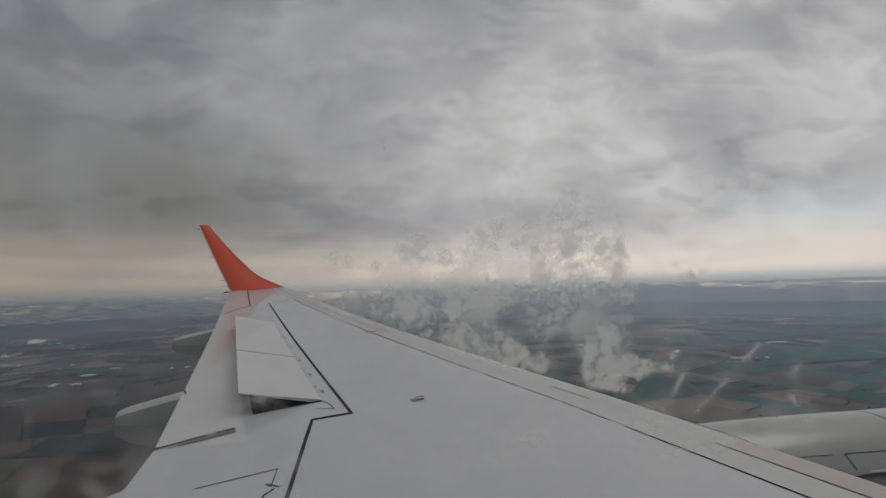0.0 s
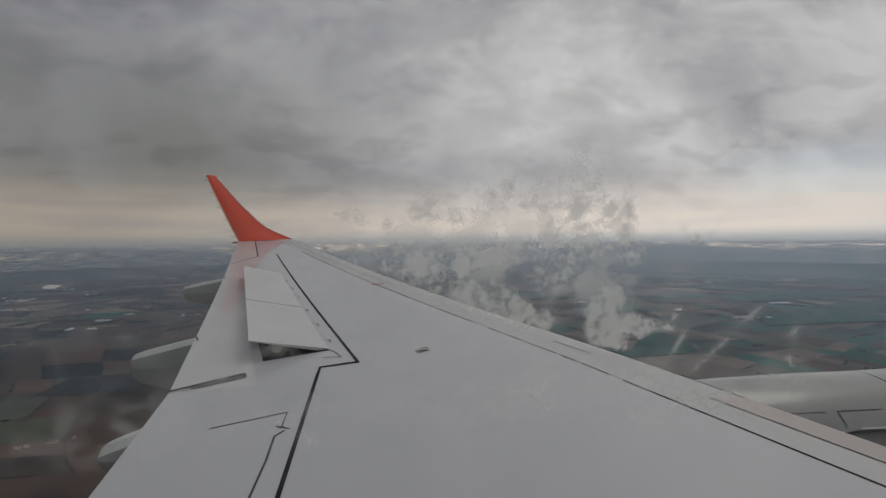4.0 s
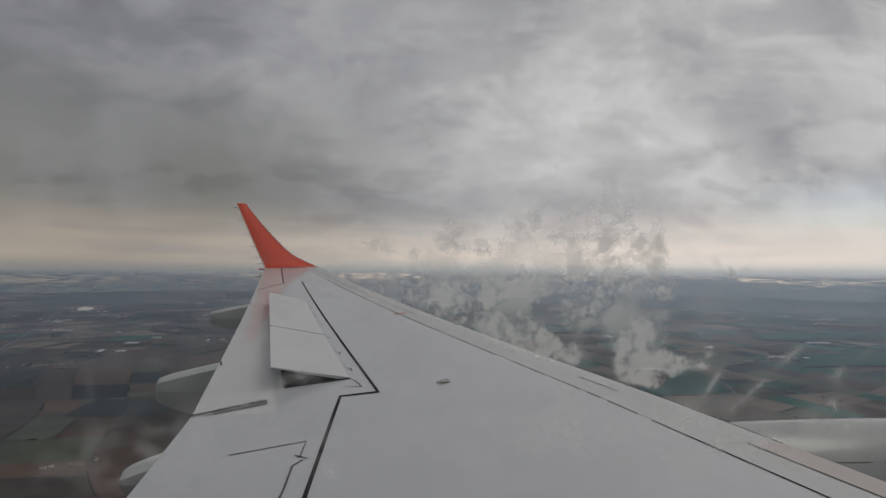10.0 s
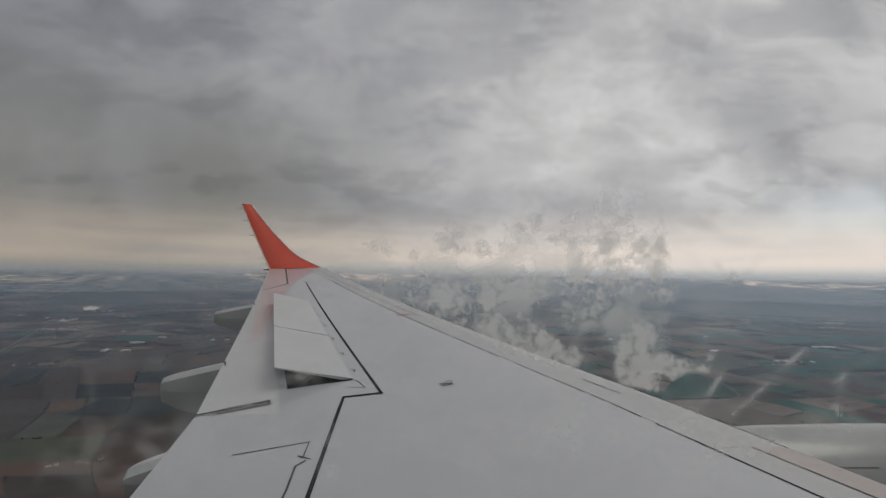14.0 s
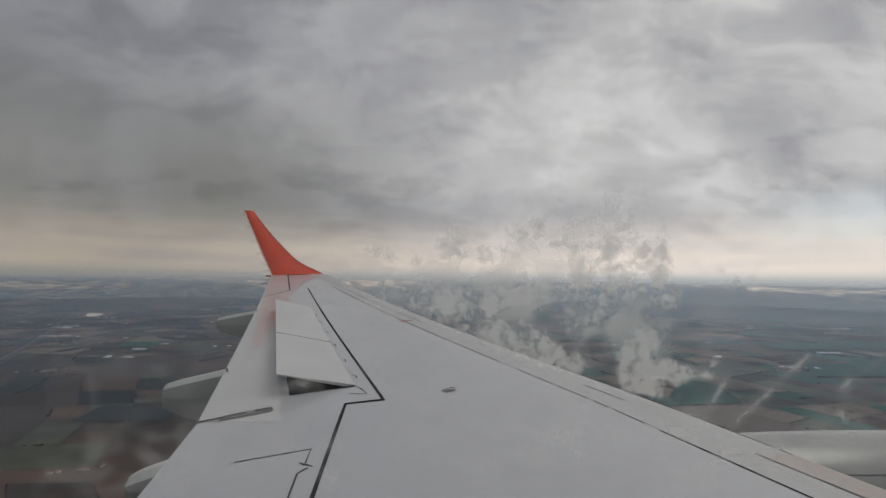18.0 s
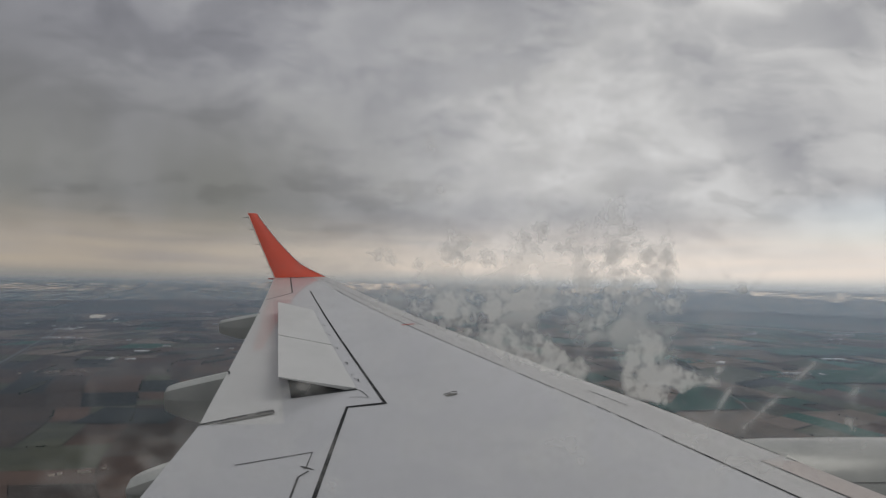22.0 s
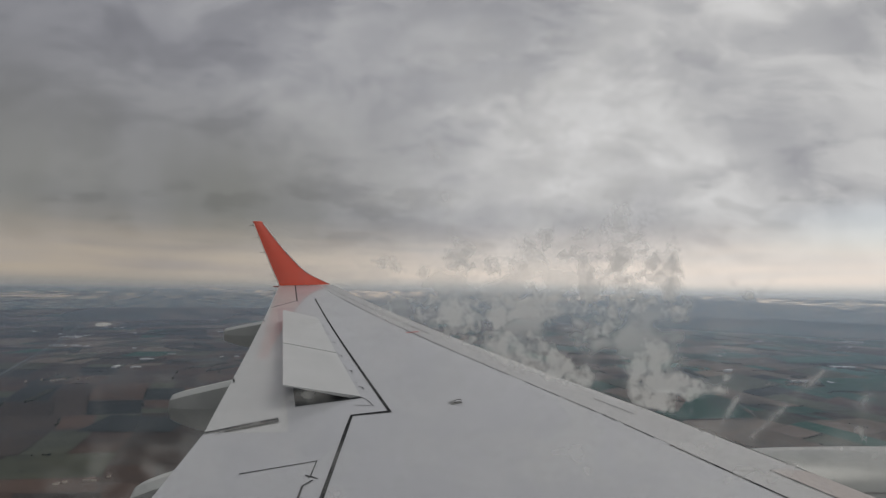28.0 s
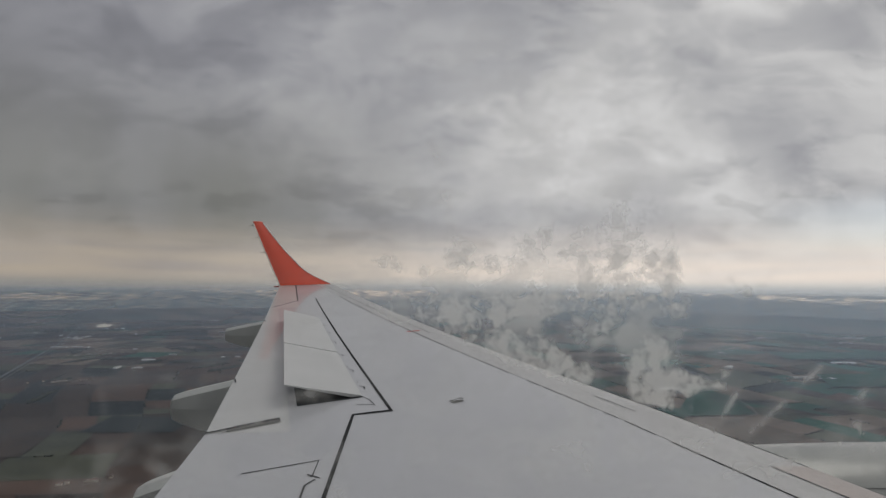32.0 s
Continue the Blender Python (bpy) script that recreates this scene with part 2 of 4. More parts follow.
def field_material(name, a, b):
    """Worked earth or young crop: patches tens of metres wide and fine tillage."""
    m, n, out = material(name)
    p = n.node("ShaderNodeBsdfPrincipled")
    co = n.coords()
    patch = n.noise(co, 0.006, 5, 0.6, 0.4)
    col = n.mix(n.remap(patch, 0.3, 0.7), a, b)
    fine = n.noise(n.scale(co, 1, 0.25, 1), 0.05, 3, 0.6)
    col = n.mix(n.remap(fine, 0.4, 0.8, 0.0, 0.35), col, tuple(0.6 * c for c in a))
    damp = n.noise(n.scale(co, 1, 1.6, 0), 0.0021, 5, 0.6, 0.6)
    col = n.mix(n.remap(damp, 0.48, 0.66, 0.0, 0.50), col, (0.030, 0.036, 0.038))
    r = n.node("ShaderNodeObjectInfo").outputs["Random"]
    isl = n.node("ShaderNodeNewGeometry").outputs["Random Per Island"]
    v = n.math("FRACT", n.math("ADD", r, isl))
    hsv = n.node("ShaderNodeHueSaturation")
    n.put(hsv.inputs["Value"], n.remap(v, 0, 1, 0.80, 1.25, False))
    n.put(hsv.inputs["Color"], col)
    n.put(p.inputs["Base Color"], hsv.outputs[0])
    p.inputs["Roughness"].default_value = 0.95
    p.inputs["Specular IOR Level"].default_value = 0.15
    link(m.node_tree, p.outputs[0], out.inputs[0])
    return m


FIELDS = [
    field_material("ploughed_earth", (0.092, 0.063, 0.050), (0.074, 0.053, 0.044)),
    field_material("stubble", (0.170, 0.136, 0.112), (0.145, 0.119, 0.099)),
    field_material("dark_earth", (0.062, 0.050, 0.043), (0.047, 0.041, 0.037)),
    field_material("winter_grass", (0.088, 0.092, 0.068), (0.072, 0.079, 0.060)),
    field_material("dark_woodland", (0.034, 0.042, 0.043), (0.026, 0.033, 0.034)),
    field_material("young_wheat", (0.030, 0.095, 0.072), (0.024, 0.074, 0.058)),
    field_material("pale_straw", (0.27, 0.215, 0.165), (0.21, 0.17, 0.13)),
    field_material("bright_wheat", (0.060, 0.150, 0.130), (0.048, 0.122, 0.104)),
]
LEAF = surface("hedge_leaf", (0.040, 0.048, 0.034), (0.028, 0.033, 0.026), rough=0.9, scale=0.05, spread=0.4)
ROOF_TILE = surface("roof_tile", (0.15, 0.10, 0.082), (0.12, 0.085, 0.072), rough=0.85, scale=0.3, vary=0.3)
HOUSE_WALL = surface("house_render", (0.50, 0.44, 0.36), (0.42, 0.36, 0.30), rough=0.85, scale=0.2, vary=0.25)
SHED_WALL = surface("shed_sheet", (0.72, 0.72, 0.70), (0.62, 0.62, 0.61), rough=0.6, scale=0.1, vary=0.12)
SHED_ROOF = surface("shed_roof", (0.62, 0.62, 0.61), (0.52, 0.52, 0.51), rough=0.5, scale=0.1, vary=0.3)
ROAD = surface("asphalt_road", (0.17, 0.165, 0.155), (0.13, 0.128, 0.12), rough=0.9, scale=0.01)
CANAL = surface("canal_water", (0.085, 0.092, 0.096), (0.065, 0.072, 0.075), rough=0.5, scale=0.01)
POND = surface("pale_gravel_basin", (0.92, 0.83, 0.68), (0.86, 0.76, 0.60), rough=0.6, scale=0.02)


def haze_material(name, amount, foot, base, top):
    """Thin veil of damp air: mostly clear, lit by the sky, fading out with height."""
    m, n, out = material(name)
    x, y, z = n.xyz(n.coords())
    f = n.math("MULTIPLY", n.remap(z, top, base), amount)
    f = n.math("MULTIPLY", f, n.remap(z, foot, foot + 130))
    drift = n.noise(n.scale(n.coords(), 0.0006, 0.0006, 0.003), 1.0, 3)
    f = n.math("MULTIPLY", f, n.math("ADD", n.remap(x, -2600, 2200, 1.18, 1.40), n.remap(drift, 0.3, 0.7, -0.15, 0.15)))
    d, t, tr = n.node("ShaderNodeBsdfDiffuse"), n.node("ShaderNodeBsdfTranslucent"), n.node("ShaderNodeBsdfTransparent")
    for s in (d, t):
        s.inputs[0].default_value = (0.70, 0.82, 0.99, 1)
    half, whole = n.node("ShaderNodeMixShader"), n.node("ShaderNodeMixShader")
    half.inputs[0].default_value = 0.8
    link(m.node_tree, d.outputs[0], half.inputs[1])
    link(m.node_tree, t.outputs[0], half.inputs[2])
    n.put(whole.inputs[0], f)
    link(m.node_tree, tr.outputs[0], whole.inputs[1])
    link(m.node_tree, half.outputs[0], whole.inputs[2])
    link(m.node_tree, whole.outputs[0], out.inputs[0])
    return m


def far_material():
    """The plain beyond the cloud's edge, glowing: strips of sunlight and shade painted in."""
    m, n, out = material("far_plain_glow")
    x, y, z = n.xyz(n.coords())
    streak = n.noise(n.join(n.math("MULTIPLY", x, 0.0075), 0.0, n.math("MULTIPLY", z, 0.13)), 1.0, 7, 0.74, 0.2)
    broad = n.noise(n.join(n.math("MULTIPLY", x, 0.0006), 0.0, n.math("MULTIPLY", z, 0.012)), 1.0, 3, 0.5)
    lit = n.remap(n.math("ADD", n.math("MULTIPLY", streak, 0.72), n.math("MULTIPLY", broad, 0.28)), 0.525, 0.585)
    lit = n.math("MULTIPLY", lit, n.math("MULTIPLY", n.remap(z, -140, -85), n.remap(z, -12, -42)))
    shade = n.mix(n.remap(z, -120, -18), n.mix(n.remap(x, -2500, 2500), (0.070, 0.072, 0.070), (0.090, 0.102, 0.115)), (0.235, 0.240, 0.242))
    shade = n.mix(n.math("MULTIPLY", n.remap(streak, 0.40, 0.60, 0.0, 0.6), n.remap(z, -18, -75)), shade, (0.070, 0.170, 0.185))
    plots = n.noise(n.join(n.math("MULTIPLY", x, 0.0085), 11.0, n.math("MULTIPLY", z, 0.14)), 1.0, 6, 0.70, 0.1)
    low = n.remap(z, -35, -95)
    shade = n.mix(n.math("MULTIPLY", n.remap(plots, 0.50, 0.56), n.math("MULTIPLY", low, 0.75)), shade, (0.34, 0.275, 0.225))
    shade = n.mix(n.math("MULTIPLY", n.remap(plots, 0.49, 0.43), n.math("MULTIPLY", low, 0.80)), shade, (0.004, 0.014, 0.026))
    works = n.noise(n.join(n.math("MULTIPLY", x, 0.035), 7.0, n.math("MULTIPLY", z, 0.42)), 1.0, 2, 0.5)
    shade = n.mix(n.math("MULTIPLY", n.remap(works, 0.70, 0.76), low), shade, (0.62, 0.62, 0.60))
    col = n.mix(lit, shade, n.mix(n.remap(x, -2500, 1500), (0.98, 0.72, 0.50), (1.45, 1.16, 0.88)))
    # horizon haze put into the glow colour, matched to the sky above
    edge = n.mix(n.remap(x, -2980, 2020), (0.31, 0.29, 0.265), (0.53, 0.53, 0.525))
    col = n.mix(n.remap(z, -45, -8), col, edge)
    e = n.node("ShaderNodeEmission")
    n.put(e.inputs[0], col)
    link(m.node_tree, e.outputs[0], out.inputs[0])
    return m


def glass_material():
    m, n, out = material("window_acrylic")
    tr, gl, mx = n.node("ShaderNodeBsdfTransparent"), n.node("ShaderNodeBsdfGlossy"), n.node("ShaderNodeMixShader")
    tr.inputs[0].default_value = (0.985, 0.99, 0.985, 1)
    gl.inputs["Roughness"].default_value = 0.02
    fr = n.node("ShaderNodeFresnel")
    fr.inputs[0].default_value = 1.12
    n.put(mx.inputs[0], fr.outputs[0])
    link(m.node_tree, tr.outputs[0], mx.inputs[1])
    link(m.node_tree, gl.outputs[0], mx.inputs[2])
    link(m.node_tree, mx.outputs[0], out.inputs[0])
    return m


def residue_material():
    """Dried frost and grime on the pane; 'residue_amount' holds its reach, noise frays it into feathery clumps."""
    m, n, out = material("dried_frost_residue")
    co = n.coords()
    amount = n.node("ShaderNodeAttribute", attribute_name="residue_amount").outputs["Fac"]
    film = n.node("ShaderNodeAttribute", attribute_name="film_amount").outputs["Fac"]
    clumps = n.noise(co, 135, 3, 0.55, 0.6)
    specks = n.noise(co, 380, 1, 0.5, 0.4)
    rough = n.math("ADD", n.math("MULTIPLY", n.math("SUBTRACT", clumps, 0.5), 2.2), n.math("MULTIPLY", n.math("SUBTRACT", specks, 0.5), 1.3))
    f = n.soft(n.math("ADD", amount, rough), 0.06, 1.04)
    f = n.math("MULTIPLY", f, n.remap(amount, 0.03, 0.62, 0.0, 0.74, False))
    drift = n.noise(n.scale(co, 1, 1, 1.5), 105, 2, 0.45)
    film = n.math("MULTIPLY", film, n.remap(drift, 0.36, 0.64, 0.08, 1.30))
    f = n.math("MAXIMUM", f, film)
    d, t, tr = n.node("ShaderNodeBsdfDiffuse"), n.node("ShaderNodeBsdfTranslucent"), n.node("ShaderNodeBsdfTransparent")
    for s in (d, t):
        s.inputs[0].default_value = (1.0, 1.0, 0.96, 1)
    half, whole = n.node("ShaderNodeMixShader"), n.node("ShaderNodeMixShader")
    half.inputs[0].default_value = 0.97
    link(m.node_tree, d.outputs[0], half.inputs[1])
    link(m.node_tree, t.outputs[0], half.inputs[2])
    n.put(whole.inputs[0], f)
    link(m.node_tree, tr.outputs[0], whole.inputs[1])
    link(m.node_tree, half.outputs[0], whole.inputs[2])
    link(m.node_tree, whole.outputs[0], out.inputs[0])
    return m


GLASS, RESIDUE, FAR_GLOW = glass_material(), residue_material(), far_material()


# ---- building helpers ----
def part(name, bm, mat, parent=None, label="", smooth=False):
    me = bpy.data.meshes.new(name)
    bm.normal_update()
    for e in bm.edges:
        e.smooth = len(e.link_faces) == 2 and e.calc_face_angle(0) < 0.6
    bm.to_mesh(me)
    bm.free()
    me.materials.append(mat)
    if smooth:
        for p in me.polygons:
            p.use_smooth = True
    ob = new(name, me)
    ob.parent = parent
    return tagged(ob, label) if label else ob


def raw(name, verts, faces, mat, parent=None, label=""):
    me = bpy.data.meshes.new(name)
    me.from_pydata(verts, [], faces)
    me.update()
    me.materials.append(mat)
    ob = new(name, me)
    ob.parent = parent
    return tagged(ob, label) if label else ob


def loft(rings, closed=True, caps=True):
    """Skin over rings of points of equal number."""
    bm = bmesh.new()
    vs = [[bm.verts.new(p) for p in r] for r in rings]
    k = len(rings[0])
    for a, b in zip(vs, vs[1:]):
        for i in range(k if closed else k - 1):
            j = (i + 1) % k
            bm.faces.new((a[i], a[j], b[j], b[i]))
    if caps and closed:
        bm.faces.new(vs[0][::-1])
        bm.faces.new(vs[-1])
    bmesh.ops.recalc_face_normals(bm, faces=bm.faces[:])
    return bm


def box(x0, x1, y0, y1, z0, z1, bevel=0.0):
    bm = bmesh.new()
    bmesh.ops.create_cube(bm, size=1)
    bmesh.ops.scale(bm, vec=(x1 - x0, y1 - y0, z1 - z0), verts=bm.verts[:])
    bmesh.ops.translate(bm, vec=((x0 + x1) / 2, (y0 + y1) / 2, (z0 + z1) / 2), verts=bm.verts[:])
    if bevel:
        bmesh.ops.bevel(bm, geom=bm.edges[:], offset=bevel, segments=2, affect="EDGES")
    return bm


# ---- the ground: flat farmland 600 m below, drawn in beyond 1.5 km so that the whole plain stays within reach ----
ALT, NEAR, SPAN = 600.0, 1500.0, 3300.0


def pull(R):
    return 1.0 if R <= NEAR else (NEAR + SPAN * (1 - math.exp(-(R - NEAR) / SPAN))) / R


def G(X, Y, h=0.0):
    s = pull(math.hypot(X, Y))
    return (X * s, Y * s, (h - ALT) * s)


def build_ground():
    radii = [0.0, 300, 600, 900]
    R = 1100.0
    while R < 14200:
        radii.append(R)
        R *= 1.018
    steps = 180
    verts, faces = [], []
    for R in radii:
        for k in range(steps):
            a = 2 * math.pi * k / steps
            verts.append(G(R * math.sin(a), R * math.cos(a), -4 - 0.0022 * R))
    for i in range(len(radii) - 1):
        for k in range(steps):
            j = (k + 1) % steps
            faces.append((i * steps + k, (i + 1) * steps + k, (i + 1) * steps + j, i * steps + j))
    ground = raw("ground", verts, faces, SOIL)
    tagged(ground, "dark flat farmland soil with grassy verges", "ground", kind="structure")
    # the outermost plain, a glowing sheet with its sunlight painted in
    radii, verts, faces = [13800 * 1.12 ** i for i in range(30)], [], []
    for R in radii:
        for k in range(steps):
            a = 2 * math.pi * k / steps
            verts.append(G(R * math.sin(a), R * math.cos(a), -40))
    for i in range(len(radii) - 1):
        for k in range(steps):
            j = (k + 1) % steps
            faces.append((i * steps + k, (i + 1) * steps + k, (i + 1) * steps + j, i * steps + j))
    far = raw("backdrop", verts, faces, FAR_GLOW)
    tagged(far, "glowing far plain with pale sunlit strips and haze painted in", "backdrop", kind="structure")
    return ground


ground = build_ground()
for dist, amount, foot in ((1250, 0.045, -600), (2000, 0.085, -580), (2700, 0.11, -535), (3400, 0.15, -470), (4100, 0.24, -375)):
    ring = [[(dist * math.sin(2 * math.pi * k / 96), dist * math.cos(2 * math.pi * k / 96), z) for k in range(96)] for z in (-640, -300, 0, 200)]
    veil = part("haze", loft(ring, caps=False), haze_material("haze_veil", amount, foot, -45, 40), smooth=True)
    tagged(veil, "thin veil of bluish damp haze over the plain", "haze", "haze veils", "structure")


# ---- wing ----
def le(y):
    return 2.75 - 0.562 * (y - 3.17)


def te(y):
    return -1.98 - 0.273 * (y - 4.26) if y > 4.26 else -1.98 + 0.13 * (4.26 - y)


def slat_line(y):
    return le(y) - (0.47 + 0.013 * (13.3 - y))


def hinge(y):
    return -0.84 - 0.36 * (y - 5.1)


def flap_line(y):
    return -1.49 - 0.36 * (y - 4.84)


def aileron_line(y):
    return -3.29 - 0.315 * (y - 11.1)


def skin(x, y):
    """Height of the wing's upper surface."""
    sag = 0.08 * math.sin(math.pi * (y - 4.5) / 8.8) if 4.5 < y < 13.3 else 0.0
    return -1.75 + 0.145 * y + 0.03 * x - sag


def span(a, b, step=0.4):
    n = max(2, int((b - a) / step) + 1)
    return [a + (b - a) * i / (n - 1) for i in range(n)]


def slab(ys, front, back, thick, lift=0.0, n=7):
    """A closed panel that follows the wing's skin between two chord lines."""
    rings = []
    for y in ys:
        xa, xb = front(y), back(y)
        top = [(xa + (xb - xa) * i / n, y, skin(xa + (xb - xa) * i / n, y) + lift) for i in range(n + 1)]
        low = [(px, py, pz - thick(y) * (1 - 0.85 * i / n)) for i, (px, py, pz) in enumerate(top)]
        rings.append(top + low[::-1])
    return loft(rings)


def ribbon(points, width, lift=0.003, closed=False):
    """A thin strip of sealant or paint along points (x, y) on the skin."""
    dense = []
    for (x0, y0), (x1, y1) in zip(points, points[1:]):
        k = max(1, int(math.hypot(x1 - x0, y1 - y0) / 0.25))
        dense += [(x0 + (x1 - x0) * i / k, y0 + (y1 - y0) * i / k) for i in range(k)]
    dense.append(points[-1])
    bm = bmesh.new()
    left, right = [], []
    for i, (x, y) in enumerate(dense):
        xa, ya = dense[max(0, i - 1)]
        xb, yb = dense[min(len(dense) - 1, i + 1)]
        d = Vector((xb - xa, yb - ya)).normalized()
        # mitre at corners
        if 0 < i < len(dense) - 1:
            d1 = Vector((x - xa, y - ya)).normalized()
            w = width / 2 / max(0.45, abs(d.dot(d1)))
        else:
            w = width / 2
        nx, ny = -d.y * w, d.x * w
        left.append(bm.verts.new((x + nx, y + ny, skin(x + nx, y + ny) + lift)))
        right.append(bm.verts.new((x - nx, y - ny, skin(x - nx, y - ny) + lift)))
    for i in range(len(dense) - 1):
        bm.faces.new((left[i], right[i], right[i + 1], left[i + 1]))
    bmesh.ops.recalc_face_normals(bm, faces=bm.faces[:])
    return bm


wing = tagged(new("airliner_wing"), "grey airliner wing with upturned red winglet and raised spoilers", "aircraft wing")


def box_back(y):
    if y < 4.3:
        return te(y)
    return flap_line(y) if y < 10.3 else aileron_line(y)


def depth(y):
    return 0.10 + 0.030 * (13.3 - y)


part("wing_skin", slab(span(-0.5, 4.299) + span(4.301, 10.299) + span(10.301, 13.32), slat_line, box_back, depth, n=12), WING_PAINT, wing, "smooth light grey painted upper skin")


def slat(y0, y1):
    rings = []
    for y in span(y0, y1, 0.35):
        xs, xl = slat_line(y) + 0.004, le(y)
        o = xl - xs
        prof = [(0, 0.001), (0.35, 0.001), (0.65, 0.0), (0.82, -0.005), (0.91, -0.014), (0.965, -0.032), (1.0, -0.075), (0.97, -0.12), (0.8, -0.17), (0.4, -0.21), (0, -0.22)]
        f = 0.6 + 0.04 * (13.3 - y)
        rings.append([(xs + o * a, y, skin(xs + o * a, y) + b * (f if b < -0.02 else 1)) for a, b in prof])
    return loft(rings)


for a, b in ((0.0, 3.60), (3.604, 6.55), (6.554, 9.6), (9.604, 13.30)):
    part("slat", slat(a, b), SLAT_METAL, wing, "pale metal leading-edge slat", True)

def nose(y0, y1, wide=False):
    rings = []
    for y in span(y0, y1, 0.35):
        xs = slat_line(y) + 0.004
        o = le(y) - xs
        f = 0.6 + 0.04 * (13.3 - y)
        rings.append([(xs + o * a + 0.002, y, skin(xs + o * a, y) + b * (f if b < -0.02 else 1) + 0.003) for a, b in (((0.46, 0.001), (0.65, 0.0), (0.82, -0.005)) if wide else ()) + ((0.91, -0.014), (0.935, -0.020), (0.965, -0.032), (0.985, -0.05), (1.0, -0.075), (0.99, -0.10))])
    return loft(rings, closed=False)


for a, b in ((0.0, 3.60), (3.604, 6.55), (6.554, 9.6), (9.604, 13.28)):
    if a < 1:
        part("nose_strip", nose(a, b, True), WARM_METAL, wing, "dull pinkish metal leading edge", True)
    else:
        part("nose_strip", nose(a, b), POLISHED, wing, "polished bare metal leading edge", True)

part("flap", slab(span(4.303, 10.297), flap_line, te, lambda y: 0.07, -0.0005), PANEL_PAINT, wing, "outboard trailing-edge flap")
part("aileron", slab(span(10.303, 13.28), aileron_line, te, lambda y: 0.05, 0.0), PANEL_PAINT, wing, "grey aileron")


def spoiler(y0, y1, rise):
    """A hinged panel with its aft edge lifted off the wing."""
    chord, n = 0.74, 6
    ax, ay = -0.941, -0.339
    rings = []
    for y in span(y0, y1, 0.5):
        taper = 1 - 0.035 * (y - 5.1)
        top, low = [], []
        for i in range(n + 1):
            f = i / n
            px, py = hinge(y) + ax * chord * taper * f, y + ay * chord * taper * f
            z = skin(px, py) + 0.006 + rise * f
            top.append((px, py, z))
            low.append((px, py, z - 0.035 * (1 - 0.75 * f)))
        rings.append(top + low[::-1])
    return loft(rings)


part("spoiler", spoiler(5.10, 6.80, 0.20), PANEL_PAINT, wing, "raised spoiler panel")
part("spoiler", spoiler(6.83, 9.25, 0.20), PANEL_PAINT, wing, "raised spoiler panel")


# flat dark sheet on the skin, in place of shade below the lifted spoilers
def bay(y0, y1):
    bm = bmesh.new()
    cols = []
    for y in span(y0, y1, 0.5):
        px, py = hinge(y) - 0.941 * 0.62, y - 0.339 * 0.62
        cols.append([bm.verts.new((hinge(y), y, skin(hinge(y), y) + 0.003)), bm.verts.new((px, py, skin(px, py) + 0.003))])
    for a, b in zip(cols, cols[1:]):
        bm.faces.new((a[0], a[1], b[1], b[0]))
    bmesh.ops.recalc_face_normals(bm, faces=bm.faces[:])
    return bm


part("spoiler_bay_shade", bay(5.06, 9.22), SHADE_GAP, wing, "flat dark sheet painted as the shaded hollow under the spoilers")

# markings and seams on the skin
part("walkway_line", ribbon([(-2.93, 11.28), (-0.51, 4.70), (-0.84, 4.62), (-0.76, 2.6), (-0.70, 0.2)], 0.029), SEALANT, wing, "thick black line")
part("slat_seam", ribbon([(-2.93, 11.28), (-2.41, 11.53)] + [(slat_line(y) - 0.008, y) for y in (11.2, 9, 7.0)], 0.011), SEAM, wing, "thin dark seam")
for ya, yb in ((6.98, 6.72), (6.66, 6.5), (6.46, 6.0), (5.96, 5.74), (5.5, 5.3), (5.26, 5.02), (4.98, 4.62), (4.56, 4.42), (4.36, 4.1)):
    part("slat_seam", ribbon([(slat_line(y) - 0.008, y) for y in (ya, (ya + yb) / 2, yb)], 0.010), SEAM, wing, "thin dark seam")
part("slat_seam", ribbon([(slat_line(y) - 0.012, y) for y in (3.98, 3, 1)], 0.012), SEALANT, wing, "thin dark seam")
part("tip_seam", ribbon([(-3.60, 10.36), (-3.29, 11.10), (-4.01, 13.30)], 0.032), SEAM, wing, "thin dark seam")
part("nose_seam", ribbon([(le(y) - 0.32, y) for y in (13.0, 10, 7.9)], 0.008, 0.005), SEAM, wing)
part("nose_seam", ribbon([(le(y) - 0.32, y) for y in (4.95, 4.75, 4.55)], 0.008, 0.005), SEAM, wing)
part("nose_seam", ribbon([(le(y) - 0.32, y) for y in (3.6, 2.6, 1.6)], 0.006, 0.005), SEAM, wing)
part("flap_slot", ribbon([(-1.84, 4.345), (-1.46, 4.54)], 0.085, 0.004), BARE, wing, "grey metal slot at the flap end")
part("flap_slot_gap", ribbon([(-2.0, 4.285), (-1.86, 4.355), (-1.66, 4.46)], 0.028, 0.008), SHADE_GAP, wing, "dark gap")
part("flap_slot_gap", ribbon([(-1.60, 4.49), (-1.47, 4.555)], 0.030, 0.008), SHADE_GAP, wing, "dark gap")
part("flap_slot_gap", ribbon([(-1.88, 4.28), (-1.45, 4.495)], 0.008, 0.009), SHADE_GAP, wing)
part("flap_slot_gap", ribbon([(-1.82, 4.40), (-1.48, 4.578)], 0.007, 0.009), SHADE_GAP, wing)
part("hinge_seam", ribbon([(-0.83, 5.08), (-0.76, 5.0), (-0.68, 4.85), (-0.86, 4.87)], 0.007, 0.004), SEAM, wing)
part("access_seam", ribbon([(-0.93, 3.60), (-0.97, 3.63), (-0.90, 3.60)], 0.012), SEAM, wing)
part("access_seam", ribbon([(-1.43, 3.66), (-0.94, 3.82), (-0.93, 3.61), (-0.87, 3.585)], 0.010), SEAM, wing)
